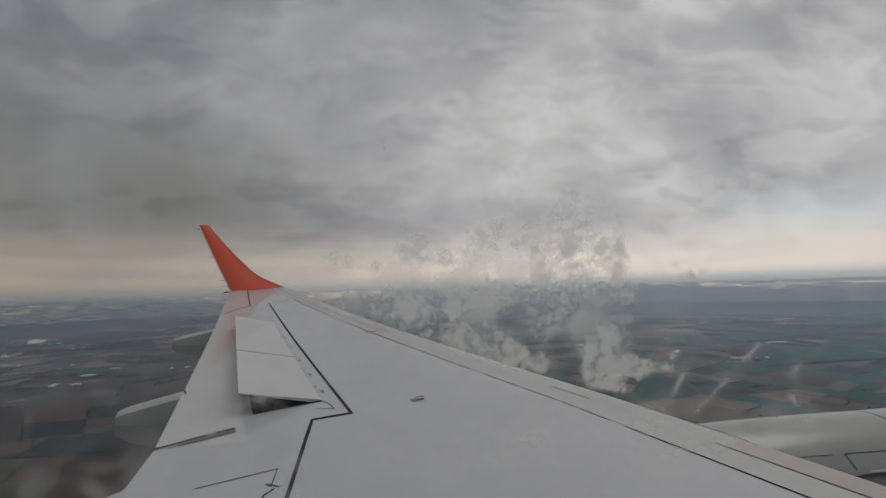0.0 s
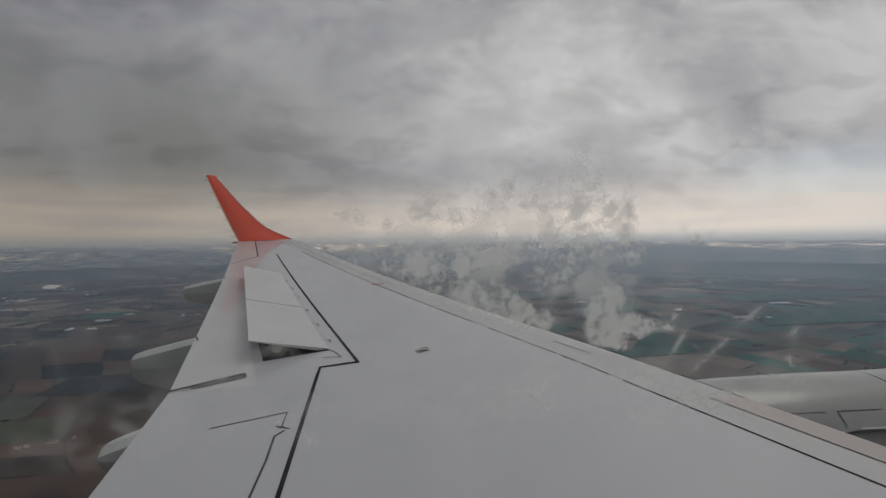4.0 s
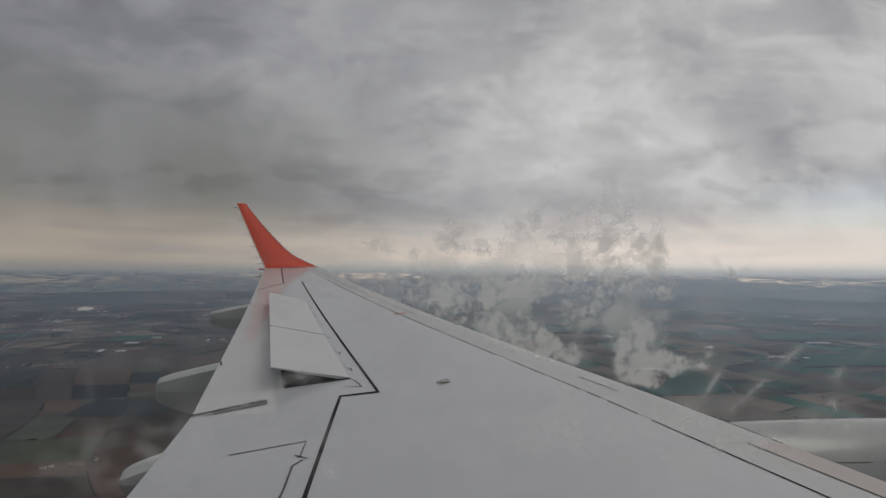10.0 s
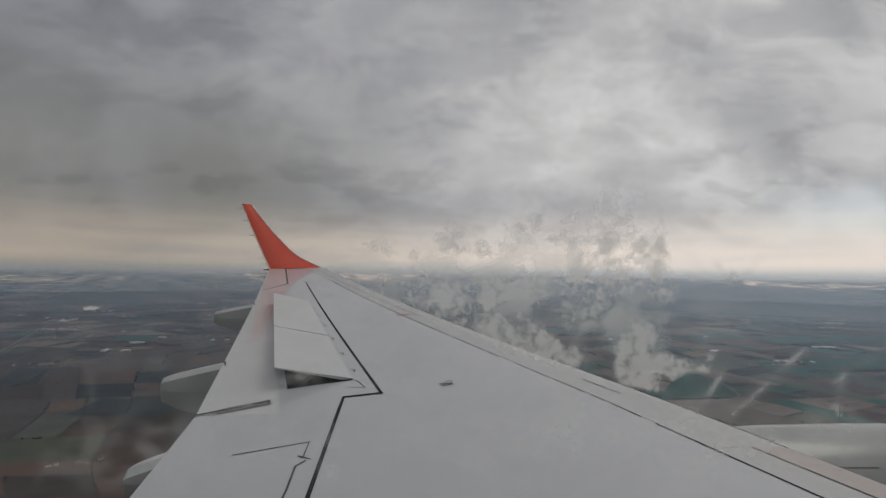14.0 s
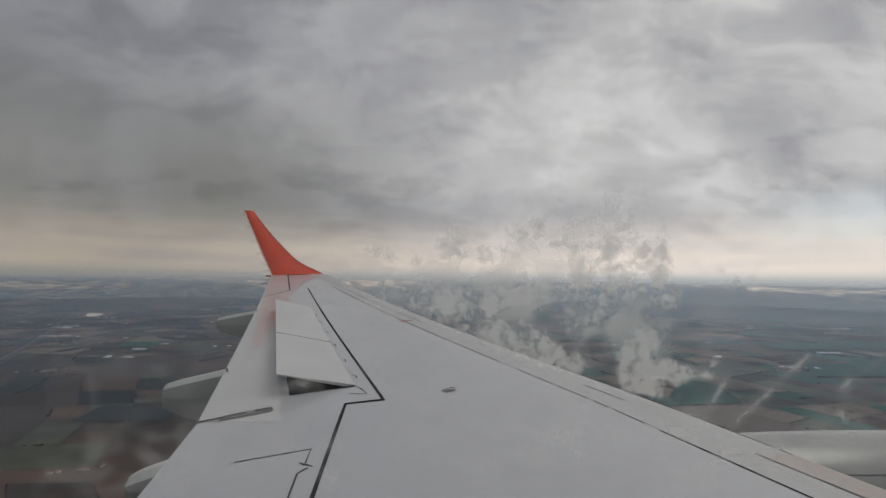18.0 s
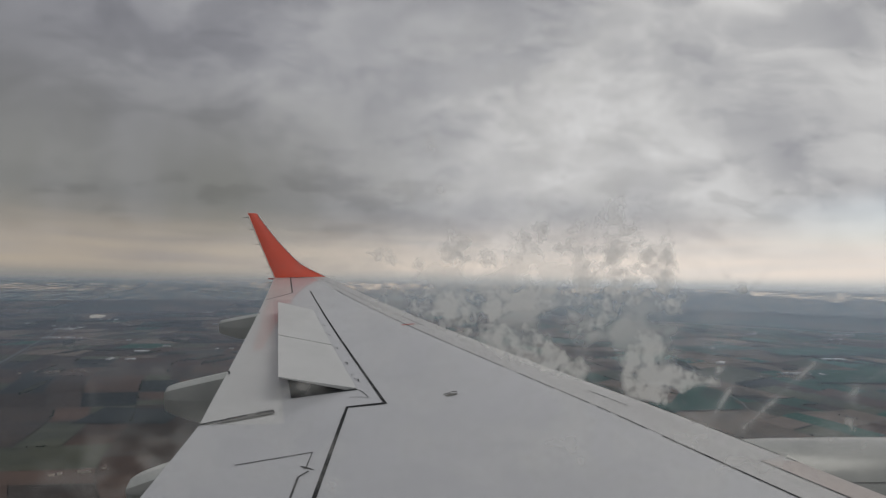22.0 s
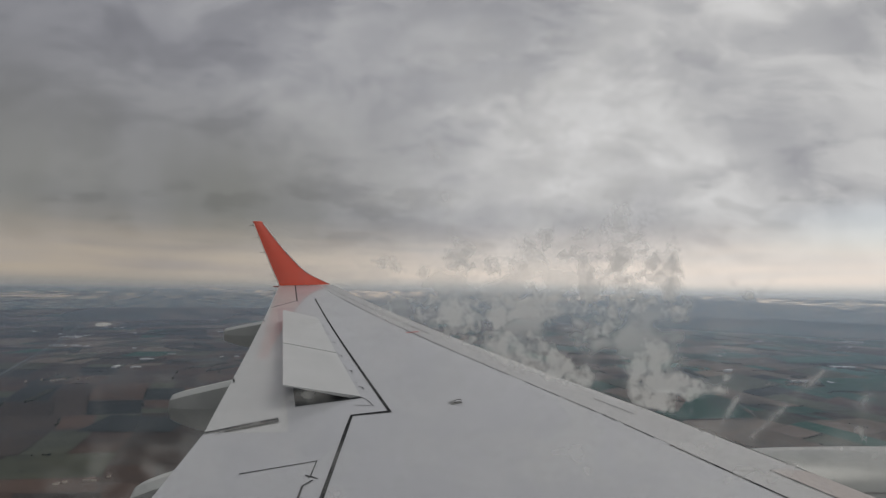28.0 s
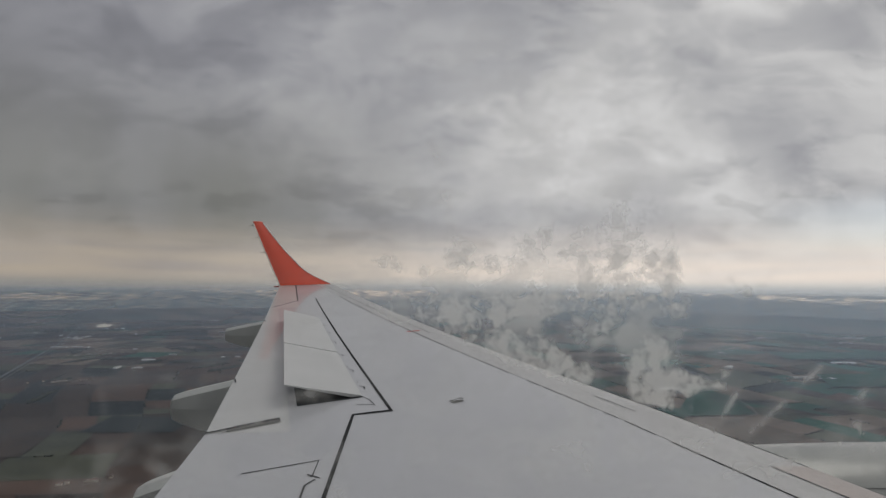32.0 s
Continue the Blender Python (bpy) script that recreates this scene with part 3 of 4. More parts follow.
part("access_seam", ribbon([(-0.90, 3.57), (-0.95, 3.50), (-0.93, 3.24), (-0.92, 2.5)], 0.014), SEAM, wing)
for x, y in ((-2.09, 8.57), (-1.86, 8.0), (-1.63, 7.38), (-1.37, 6.65), (-1.11, 5.96), (-0.88, 5.35)):
    part("hinge_mark", ribbon([(x - 0.035, y + 0.04), (x + 0.015, y + 0.025), (x + 0.03, y - 0.04)], 0.010, 0.008), SEALANT, wing)
    part("hinge_mark", ribbon([(x - 0.09, y + 0.20), (x - 0.07, y + 0.15)], 0.006, 0.008), SEALANT, wing)
part("red_arrow", ribbon([(-0.60, 8.0), (-0.40, 8.06)], 0.06), RED_MARK, wing, "small faded red mark")
part("bracket_plate", ribbon([(0.05, 4.86), (0.15, 4.92)], 0.05, 0.004), BARE, wing)


def hook(x, y):
    """A bent wire eye: a low loop that runs out in a flat tongue."""
    path = [(-0.075, 0.0, 0.004), (-0.05, 0.002, 0.006), (-0.02, 0.004, 0.016), (0.01, 0.004, 0.028), (0.035, 0.002, 0.032), (0.055, 0.0, 0.024), (0.058, -0.004, 0.010), (0.04, -0.008, 0.004), (0.01, -0.008, 0.004), (-0.02, -0.004, 0.010)]
    rings = []
    for px, py, pz in path:
        rings.append([(x + px, y + py + 0.005 * math.cos(b), skin(x, y) + pz + 0.004 * math.sin(b)) for b in (0, 1.05, 2.1, 3.14, 4.2, 5.2)])
    return loft(rings)


part("tie_down_hook", hook(0.10, 4.90), BARE, wing, "small bent metal eye", True)


WINGLET = ((0.0, -4.45, -3.04), (0.10, -4.50, -3.27), (0.22, -4.56, -3.53), (0.34, -4.63, -3.74), (0.50, -4.71, -3.94), (0.68, -4.80, -4.12), (0.95, -4.94, -4.39), (1.25, -5.09, -4.65), (1.55, -5.24, -4.90), (1.74, -5.33, -5.05), (1.79, -5.36, -5.12))


def winglet():
    base = skin(-3.8, 13.33) - 0.03
    rings = []
    for h, xt, xl in WINGLET:
        y = 13.33 + 0.24 * (h / 1.79)
        w = 0.018 + 0.05 * (xl - xt) / 1.4
        n = 10
        up = [(xt + (xl - xt) * i / n, y - w * math.sin(math.pi * (i / n) ** 0.75), base + 0.06 * (1 - h / 1.8) * (i / n) + h) for i in range(n + 1)]
        low = [(px, 2 * y - py, pz) for px, py, pz in up[1:-1]]
        rings.append(up + low[::-1])
    return loft(rings)


winglet_part = part("winglet", winglet(), RED_PAINT, wing, "bright red upturned winglet", True)


def winglet_edge(front):
    base = skin(-3.8, 13.33) - 0.03
    rings = []
    for h, xt, xl in WINGLET[:-1]:
        y = 13.33 + 0.24 * (h / 1.79)
        x = xl - 0.006 if front else xt + 0.002
        z = base + 0.06 * (1 - h / 1.8) * (1 if front else 0) + h
        a = 0.016
        rings.append([(x - a, y - a - 0.004, z), (x + a, y - a - 0.004, z), (x + a, y + a, z), (x - a, y + a, z)])
    return loft(rings)


for front in (True, False):
    part("winglet_edge", winglet_edge(front), CREAM, winglet_part, "thin cream edge strip")
part("tail_light", box(-4.60, -4.42, 13.26, 13.32, -0.005, 0.03, 0.01), RED_MARK, wing, "small dark red light housing")


def rod(a, b, r):
    a, b = Vector(a), Vector(b)
    q = (b - a).to_track_quat("Z", "Y")
    rings = [[p + q @ Vector((r * k * math.cos(t), r * k * math.sin(t), 0)) for t in (0, 1.05, 2.1, 3.14, 4.2, 5.2)] for p, k in ((a, 1), (b, 0.5))]
    return loft(rings)


for h in (0.12, 0.28, 0.58, 0.90, 1.32, 1.66):
    x = -4.45 - 0.508 * h
    y = 13.33 + 0.24 * h / 1.79
    part("static_wick", rod((x, y, 0.05 + h), (x - 0.17, y, 0.045 + h), 0.008), WICK, wing)
for y in (12.6, 12.1):
    part("static_wick", rod((te(y), y, skin(te(y), y) - 0.01), (te(y) - 0.17, y, skin(te(y), y) - 0.02), 0.008), WICK, wing)


def fairing(y, length, drop, half):
    """Canoe under the flap that sticks out behind the trailing edge."""
    xt, zt = te(y), skin(te(y), y)
    rings = []
    for f, top, low, w in ((-2.2, -0.14, -0.30, 0.45), (-1.2, -0.12, -0.50, 0.8), (-0.5, -0.06, -0.60, 1.0), (0.0, -0.012, -0.61, 1.0), (0.5, -0.095, -0.575, 1.0), (0.85, -0.158, -0.50, 0.92), (0.97, -0.185, -0.465, 0.8), (1.0, -0.205, -0.44, 0.65)):
        x = xt - f * length
        t, l, hw = zt + top * drop, zt + low * drop, half * w
        rings.append([(x, y - hw, t - 0.05), (x, y - hw * 0.35, t), (x, y + hw * 0.85, t), (x, y + hw, t - 0.012), (x, y + hw, (t + l) / 2), (x, y + hw * 0.6, l), (x, y - hw * 0.6, l), (x, y - hw, (t + l) / 2)])
    return loft(rings)


for y, length, drop in ((9.12, 0.68, 0.82), (5.74, 0.66, 0.94), (3.70, 0.24, 0.5)):
    part("flap_fairing", fairing(y, length, drop, 0.10), FAIRING_PAINT, wing, "grey canoe-shaped flap track fairing")
    if y > 4:
        part("fairing_joint", ribbon([(te(y) + 0.07, y - 0.13), (te(y) + 0.01, y + 0.0)], 0.016, 0.006), SHADE_GAP, wing)

# ---- engine ----
engine = tagged(new("engine_nacelle"), "pale grey jet engine cowling ahead of the wing", "jet engine")
EY, EZ = 3.9, -1.74


def cowl(x0, x1, prof, mat, name, label):
    rings = []
    for f, r in prof:
        x = x0 + (x1 - x0) * f
        rings.append([(x, EY + r * math.sin(2 * math.pi * k / 48), EZ + r * math.cos(2 * math.pi * k / 48)) for k in range(48)])
    return part(name, loft(rings), mat, engine, label, True)


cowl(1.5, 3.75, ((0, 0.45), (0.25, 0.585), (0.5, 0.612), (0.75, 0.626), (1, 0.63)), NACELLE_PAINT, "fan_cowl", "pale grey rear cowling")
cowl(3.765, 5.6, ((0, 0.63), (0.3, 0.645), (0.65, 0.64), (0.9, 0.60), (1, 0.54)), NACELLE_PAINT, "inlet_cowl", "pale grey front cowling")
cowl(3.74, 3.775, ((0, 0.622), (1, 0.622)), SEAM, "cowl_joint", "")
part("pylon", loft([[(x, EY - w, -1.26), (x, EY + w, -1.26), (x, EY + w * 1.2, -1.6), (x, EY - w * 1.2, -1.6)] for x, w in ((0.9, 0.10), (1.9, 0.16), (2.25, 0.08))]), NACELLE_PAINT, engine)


def cowl_line(x0, x1, angle, width):
    """A thin joint along the cowling at an angle round from its top towards the cabin."""
    rings = []
    for k in range(9):
        x = x0 + (x1 - x0) * k / 8
        f = (x - 1.5) / 2.25
        r = (np.interp(f, (0, 0.25, 0.5, 0.75, 1), (0.45, 0.585, 0.612, 0.626, 0.63)) if x < 3.75 else np.interp((x - 3.765) / 1.835, (0, 0.3, 0.65, 0.9, 1), (0.63, 0.645, 0.64, 0.60, 0.54))) + 0.003
        rings.append([(x, EY - r * math.sin(a), EZ + r * math.cos(a)) for a in (angle - width / r / 2, angle + width / r / 2)])
    return loft(rings, closed=False)


def cowl_rib(x, a0, a1, width):
    """A short joint round the cowling between two angles."""
    rings = []
    for k in range(7):
        a = a0 + (a1 - a0) * k / 6
        r = 0.625 + 0.004
        rings.append([(x + d, EY - r * math.sin(a), EZ + r * math.cos(a)) for d in (-width / 2, width / 2)])
    return loft(rings, closed=False)


part("cowl_seam", cowl_line(2.72, 3.01, 0.69, 0.006), SEAM, engine)
part("cowl_seam", cowl_line(3.10, 3.46, 0.69, 0.006), SEAM, engine)
part("cowl_seam", cowl_rib(3.10, 0.69, 0.88, 0.008), SEAM, engine)
part("cowl_seam", cowl_line(3.9, 4.9, 0.75, 0.010), SEAM, engine)
part("strake", loft([[(x, EY - r * math.sin(a), EZ + r * math.cos(a)) for x, r in ((3.02, 0.60), (3.12, 0.71), (3.62, 0.71), (3.72, 0.60))] for a in (0.925, 0.945)]), PANEL_PAINT, engine, "small pale fin on the cowling")

# ---- cabin window and the plain cabin round the viewer ----
PX, PZ, PY = -0.075, 0.035, 0.392


def rounded(hw, hh, r, y, n=8):
    pts = []
    for cx, cz, a0 in ((hw - r, hh - r, 0), (-hw + r, hh - r, 90), (-hw + r, -hh + r, 180), (hw - r, -hh + r, 270)):
        for i in range(n):
            a = radians(a0 + 90 * i / (n - 1))
            pts.append((PX + cx + r * math.cos(a), y, PZ + cz + r * math.sin(a)))
    return pts


def side_wall():
    ring_in, ring_out = rounded(0.20, 0.22, 0.09, 0.31), rounded(0.20, 0.22, 0.09, 0.43)
    outer = []
    for x, y, z in ring_in:
        dx, dz = x - PX, z - PZ
        k = min(0.6 / max(abs(dx), 1e-6), 0.475 / max(abs(dz), 1e-6))
        outer.append((PX + dx * k, PZ + dz * k))
    return loft([[(x, 0.31, z) for x, z in outer], ring_in, ring_out, [(x, 0.43, z) for x, z in outer], [(x, 0.31, z) for x, z in outer]], caps=False)


wall = part("wall_window", side_wall(), CABIN)
tagged(wall, "plain grey cabin side panel round the window", "wall", kind="structure")


def hull():
    """The aircraft's tube round the viewer, open only where the window panel sits."""
    cy, cz, ry, rz = -1.12, -0.10, 1.55, 1.75
    lo, hi = math.asin((PZ - 0.474 - cz) / rz), math.asin((PZ + 0.474 - cz) / rz)
    angles = [lo + (hi - lo) * k / 6 for k in range(6)] + [hi + (2 * math.pi - hi + lo) * k / 42 for k in range(42)]
    xs = [-9, -7, -5, -3, -1.5, PX - 0.599, PX + 0.599, 1.5, 3, 5, 7, 9]
    bm = bmesh.new()
    vs = [[bm.verts.new((x, cy + ry * math.cos(a), cz + rz * math.sin(a))) for a in angles] for x in xs]
    n = len(angles)
    for i in range(len(xs) - 1):
        for k in range(n):
            if i == 5 and k < 6:
                continue
            bm.faces.new((vs[i][k], vs[i][(k + 1) % n], vs[i + 1][(k + 1) % n], vs[i + 1][k]))
    bm.faces.new(vs[0])
    bm.faces.new(vs[-1][::-1])
    bmesh.ops.recalc_face_normals(bm, faces=bm.faces[:])
    return bm


fuselage = part("wall_fuselage", hull(), HULL, smooth=True)
tagged(fuselage, "white rounded aircraft fuselage side", "fuselage", kind="structure")
thick = fuselage.modifiers.new("thickness", "SOLIDIFY")
thick.thickness, thick.offset = 0.05, -1
tagged(part("floor", box(-8.5, 8.5, -2.3, 0.02, -1.12, -1.04), CABIN), "plain grey cabin floor", "floor", kind="structure")
window = tagged(new("window_1"), "aircraft cabin window with dried frost residue", "window", kind="structure")


def pane():
    a, b = rounded(0.205, 0.225, 0.09, PY), rounded(0.205, 0.225, 0.09, PY + 0.003)
    return loft([a, b])


pane_ob = part("pane", pane(), GLASS, window, "clear acrylic pane")
pane_ob.visible_shadow = False

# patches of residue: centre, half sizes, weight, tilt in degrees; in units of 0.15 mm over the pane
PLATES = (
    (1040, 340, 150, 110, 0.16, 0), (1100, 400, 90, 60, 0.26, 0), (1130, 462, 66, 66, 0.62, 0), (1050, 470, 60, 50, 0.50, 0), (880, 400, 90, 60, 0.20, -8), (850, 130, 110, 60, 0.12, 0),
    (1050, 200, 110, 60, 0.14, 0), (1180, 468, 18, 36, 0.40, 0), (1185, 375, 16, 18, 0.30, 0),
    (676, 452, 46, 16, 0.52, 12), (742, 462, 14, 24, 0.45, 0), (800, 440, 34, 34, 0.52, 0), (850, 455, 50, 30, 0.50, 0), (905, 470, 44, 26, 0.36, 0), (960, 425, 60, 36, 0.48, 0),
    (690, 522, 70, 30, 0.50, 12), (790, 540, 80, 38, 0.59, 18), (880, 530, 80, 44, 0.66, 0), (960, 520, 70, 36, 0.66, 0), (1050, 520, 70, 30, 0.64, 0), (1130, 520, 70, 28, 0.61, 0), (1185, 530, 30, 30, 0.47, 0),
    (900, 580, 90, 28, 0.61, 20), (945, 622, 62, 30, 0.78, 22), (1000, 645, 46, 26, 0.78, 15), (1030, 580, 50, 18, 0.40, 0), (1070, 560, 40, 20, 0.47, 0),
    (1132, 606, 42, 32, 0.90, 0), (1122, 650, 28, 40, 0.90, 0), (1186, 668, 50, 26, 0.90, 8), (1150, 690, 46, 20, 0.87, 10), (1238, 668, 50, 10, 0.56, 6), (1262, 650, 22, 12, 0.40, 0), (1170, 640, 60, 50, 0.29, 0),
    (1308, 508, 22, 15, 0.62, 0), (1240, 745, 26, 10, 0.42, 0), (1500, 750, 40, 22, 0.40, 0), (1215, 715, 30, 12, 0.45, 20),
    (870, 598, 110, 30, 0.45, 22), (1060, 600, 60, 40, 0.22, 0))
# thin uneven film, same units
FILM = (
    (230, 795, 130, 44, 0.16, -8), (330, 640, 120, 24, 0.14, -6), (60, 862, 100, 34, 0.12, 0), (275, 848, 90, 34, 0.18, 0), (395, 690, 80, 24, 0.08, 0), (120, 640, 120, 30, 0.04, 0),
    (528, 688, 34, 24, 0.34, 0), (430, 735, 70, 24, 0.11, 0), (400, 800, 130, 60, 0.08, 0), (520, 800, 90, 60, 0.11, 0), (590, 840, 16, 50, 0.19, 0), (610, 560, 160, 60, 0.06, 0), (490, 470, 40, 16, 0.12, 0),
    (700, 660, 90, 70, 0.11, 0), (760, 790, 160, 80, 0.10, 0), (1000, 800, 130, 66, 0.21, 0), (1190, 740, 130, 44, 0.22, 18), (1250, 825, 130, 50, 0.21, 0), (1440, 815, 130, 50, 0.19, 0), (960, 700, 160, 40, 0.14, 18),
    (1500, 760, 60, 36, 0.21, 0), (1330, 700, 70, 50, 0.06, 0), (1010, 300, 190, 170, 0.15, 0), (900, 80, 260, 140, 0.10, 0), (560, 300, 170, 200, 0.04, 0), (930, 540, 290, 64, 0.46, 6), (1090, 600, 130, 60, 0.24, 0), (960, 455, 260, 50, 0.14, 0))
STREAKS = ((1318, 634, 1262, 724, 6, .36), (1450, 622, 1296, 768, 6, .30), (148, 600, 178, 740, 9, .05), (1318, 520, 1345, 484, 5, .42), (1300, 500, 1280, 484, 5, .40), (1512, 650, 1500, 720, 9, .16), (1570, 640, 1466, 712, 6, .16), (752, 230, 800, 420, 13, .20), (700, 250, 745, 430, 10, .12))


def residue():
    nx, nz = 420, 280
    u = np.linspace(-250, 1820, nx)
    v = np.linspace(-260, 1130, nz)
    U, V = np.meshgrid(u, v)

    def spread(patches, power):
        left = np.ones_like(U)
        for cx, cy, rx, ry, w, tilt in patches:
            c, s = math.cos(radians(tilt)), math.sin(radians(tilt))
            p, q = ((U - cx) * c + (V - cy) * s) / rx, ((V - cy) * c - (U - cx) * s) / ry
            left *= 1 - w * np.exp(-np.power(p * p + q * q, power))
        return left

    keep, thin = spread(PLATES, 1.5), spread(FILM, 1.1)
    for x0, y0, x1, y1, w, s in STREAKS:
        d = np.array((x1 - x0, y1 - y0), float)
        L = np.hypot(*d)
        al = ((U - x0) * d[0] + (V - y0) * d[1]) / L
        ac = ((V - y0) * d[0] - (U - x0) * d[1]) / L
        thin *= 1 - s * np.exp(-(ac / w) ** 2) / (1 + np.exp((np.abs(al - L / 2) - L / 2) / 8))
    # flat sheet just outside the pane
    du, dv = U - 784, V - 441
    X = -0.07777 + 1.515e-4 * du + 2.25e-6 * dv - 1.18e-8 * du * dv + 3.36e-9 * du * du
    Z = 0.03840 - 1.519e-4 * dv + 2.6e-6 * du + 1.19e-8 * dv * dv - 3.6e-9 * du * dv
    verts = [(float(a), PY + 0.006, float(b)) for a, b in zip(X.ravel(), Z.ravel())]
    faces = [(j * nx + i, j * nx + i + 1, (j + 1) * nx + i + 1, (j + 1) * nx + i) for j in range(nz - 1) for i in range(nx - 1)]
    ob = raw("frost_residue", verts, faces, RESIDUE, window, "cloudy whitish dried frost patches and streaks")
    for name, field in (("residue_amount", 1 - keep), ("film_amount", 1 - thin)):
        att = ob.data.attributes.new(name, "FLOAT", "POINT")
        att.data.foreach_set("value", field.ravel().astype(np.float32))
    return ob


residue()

# ---- farmland ----
rng = random.Random(7)


def warp(X, Y):
    a = noise.noise(Vector((X / 3400, Y / 3400, 3.1)))
    b = noise.noise(Vector((X / 3400, Y / 3400, 9.7)))
    c = math.cos(0.35 + 0.0)
    s = math.sin(0.35)
    X, Y = X * c - Y * s, X * s + Y * c
    d = noise.noise(Vector((X / 800, Y / 800, 5.3)))
    e = noise.noise(Vector((X / 800, Y / 800, 7.9)))
    return X + 900 * a + 150 * d, Y + 900 * b + 150 * e


def in_view(X, Y):
    R = math.hypot(X, Y)
    return 900 < R < 14000 and abs(math.atan2(X, Y)) < radians(56)


PARCELS = []


def split(x0, x1, y0, y1):
    cx, cy = warp((x0 + x1) / 2, (y0 + y1) / 2)
    R = math.hypot(cx, cy)
    w, h = x1 - x0, y1 - y0
    aim = min(max(0.062 * R, 230), 620) * rng.uniform(0.65, 1.8)
    if max(w, h) < aim or max(w, h) < 130:
        if in_view(cx, cy):
            PARCELS.append((x0, x1, y0, y1, R))
        return
    f = rng.uniform(0.34, 0.66)
    if (w > h * rng.uniform(0.6, 1.3)):
        split(x0, x0 + f * w, y0, y1)
        split(x0 + f * w, x1, y0, y1)
    else:
        split(x0, x1, y0, y0 + f * h)
        split(x0, x1, y0 + f * h, y1)


split(-16000, 17000, -13000, 17000)
PARCELS.sort(key=lambda p: p[4])


def parcel_mesh(x0, x1, y0, y1, R, verts, faces):
    gap = 0.5 + 0.0005 * R
    n = 4
    base = len(verts)
    for j in range(n + 1):
        for i in range(n + 1):
            X, Y = warp(x0 + gap + (x1 - x0 - 2 * gap) * i / n, y0 + gap + (y1 - y0 - 2 * gap) * j / n)
            verts.append(G(X, Y, 0.0))
    for j in range(n):
        for i in range(n):
            a = base + j * (n + 1) + i
            faces.append((a, a + 1, a + n + 2, a + n + 1))


def crop_of(x0, x1, y0, y1):
    cx, cy = warp((x0 + x1) / 2, (y0 + y1) / 2)
    wet = noise.noise(Vector((cx / 3800, cy / 3800, 1.7))) + 0.00013 * cx + rng.uniform(-0.45, 0.45)
    # paler crops picked on the near right, in place of stronger light there
    if cx > 0 and math.hypot(cx, cy) < 3000:
        return rng.choice((1, 1, 3, 0, 1, 5, 3, 1))
    if cx > 0 and math.hypot(cx, cy) > 4200 and rng.random() < 0.55:
        return rng.choice((6, 7, 7, 1, 1, 4, 4, 5))
    if cx <= 0 and math.hypot(cx, cy) > 4200 and rng.random() < 0.42:
        return rng.choice((1, 1, 4, 4, 5, 3))
    if cx < 0 and wet > 0.10:
        return rng.choice((5, 4, 2, 2)) if wet > 0.44 else rng.choice((2, 0, 0, 3))
    if wet > 0.10:
        return rng.choice((5, 5, 5, 1, 3)) if wet > 0.44 else rng.choice((3, 1, 5, 0, 1))
    if math.hypot(cx, cy) < 2700:
        return rng.choice((0, 0, 2, 2, 0, 2, 0, 3))
    if cx > 0 and rng.random() < 0.5:
        return rng.choice((1, 1, 5, 5, 5, 3, 4))
    if cx <= 0 and math.hypot(cx, cy) < 5000:
        return rng.choice((0, 0, 2, 0, 2, 2, 3, 4))
    return rng.choice((0, 0, 1, 2, 0, 2, 2, 3, 4, 0, 1))


rest = {}
for i, p in enumerate(PARCELS):
    crop = crop_of(*p[:4])
    if i < 260:
        v, f = [], []
        parcel_mesh(*p, v, f)
        raw("field", v, f, FIELDS[crop], ground)
    else:
        v, f = rest.setdefault(crop, ([], []))
        parcel_mesh(*p, v, f)
for crop, (v, f) in rest.items():
    tagged(raw("far_fields", v, f, FIELDS[crop], ground, "patchwork of small far fields"), kind="stuff")


def single_field(corners, crop, h):
    """One field of its own shape between four corners (X, Y)."""
    v, f, n = [], [], 6
    (xa, ya), (xb, yb), (xc, yc), (xd, yd) = corners
    for j in range(n + 1):
        for i in range(n + 1):
            p, q = i / n, j / n
            X = (xa * (1 - p) + xb * p) * (1 - q) + (xd * (1 - p) + xc * p) * q
            Y = (ya * (1 - p) + yb * p) * (1 - q) + (yd * (1 - p) + yc * p) * q
            v.append(G(X, Y, h))
    for j in range(n):
        for i in range(n):
            k = j * (n + 1) + i
            f.append((k, k + 1, k + n + 2, k + n + 1))
    raw("field", v, f, FIELDS[crop], ground)


single_field(((1110, 2290), (1530, 2340), (1650, 2725), (1590, 2990)), 5, 7.0)
single_field(((2450, 3000), (3500, 3050), (3600, 3500), (2700, 3450)), 5, 12.0)
single_field(((3000, 4100), (4600, 4300), (4700, 4700), (3100, 4550)), 5, 22.0)
single_field(((1250, 7600), (1900, 7600), (2000, 8500), (1250, 8500)), 5, 45.0)
single_field(((-1450, 1980), (-1080, 1990), (-1100, 2200), (-1480, 2230)), 4, 3.0)


# hedges, copses: joined clumps
def clump(verts, faces, X, Y, r, h):
    base = len(verts)
    k = 6
    for z, s in ((0.0, 0.8), (0.45, 1.0), (0.8, 0.7)):
        for i in range(k):
            a = 2 * math.pi * i / k + rng.uniform(-0.3, 0.3)
            q = r * s * rng.uniform(0.7, 1.25)
            verts.append(G(X + q * math.cos(a), Y + q * math.sin(a), h * z * rng.uniform(0.85, 1.15)))
    verts.append(G(X, Y, h))
    for j in range(2):
        for i in range(k):
            a, b = base + j * k + i, base + j * k + (i + 1) % k
            faces.append((a, b, b + k, a + k))
    for i in range(k):
        faces.append((base + 2 * k + i, base + 2 * k + (i + 1) % k, base + 3 * k))


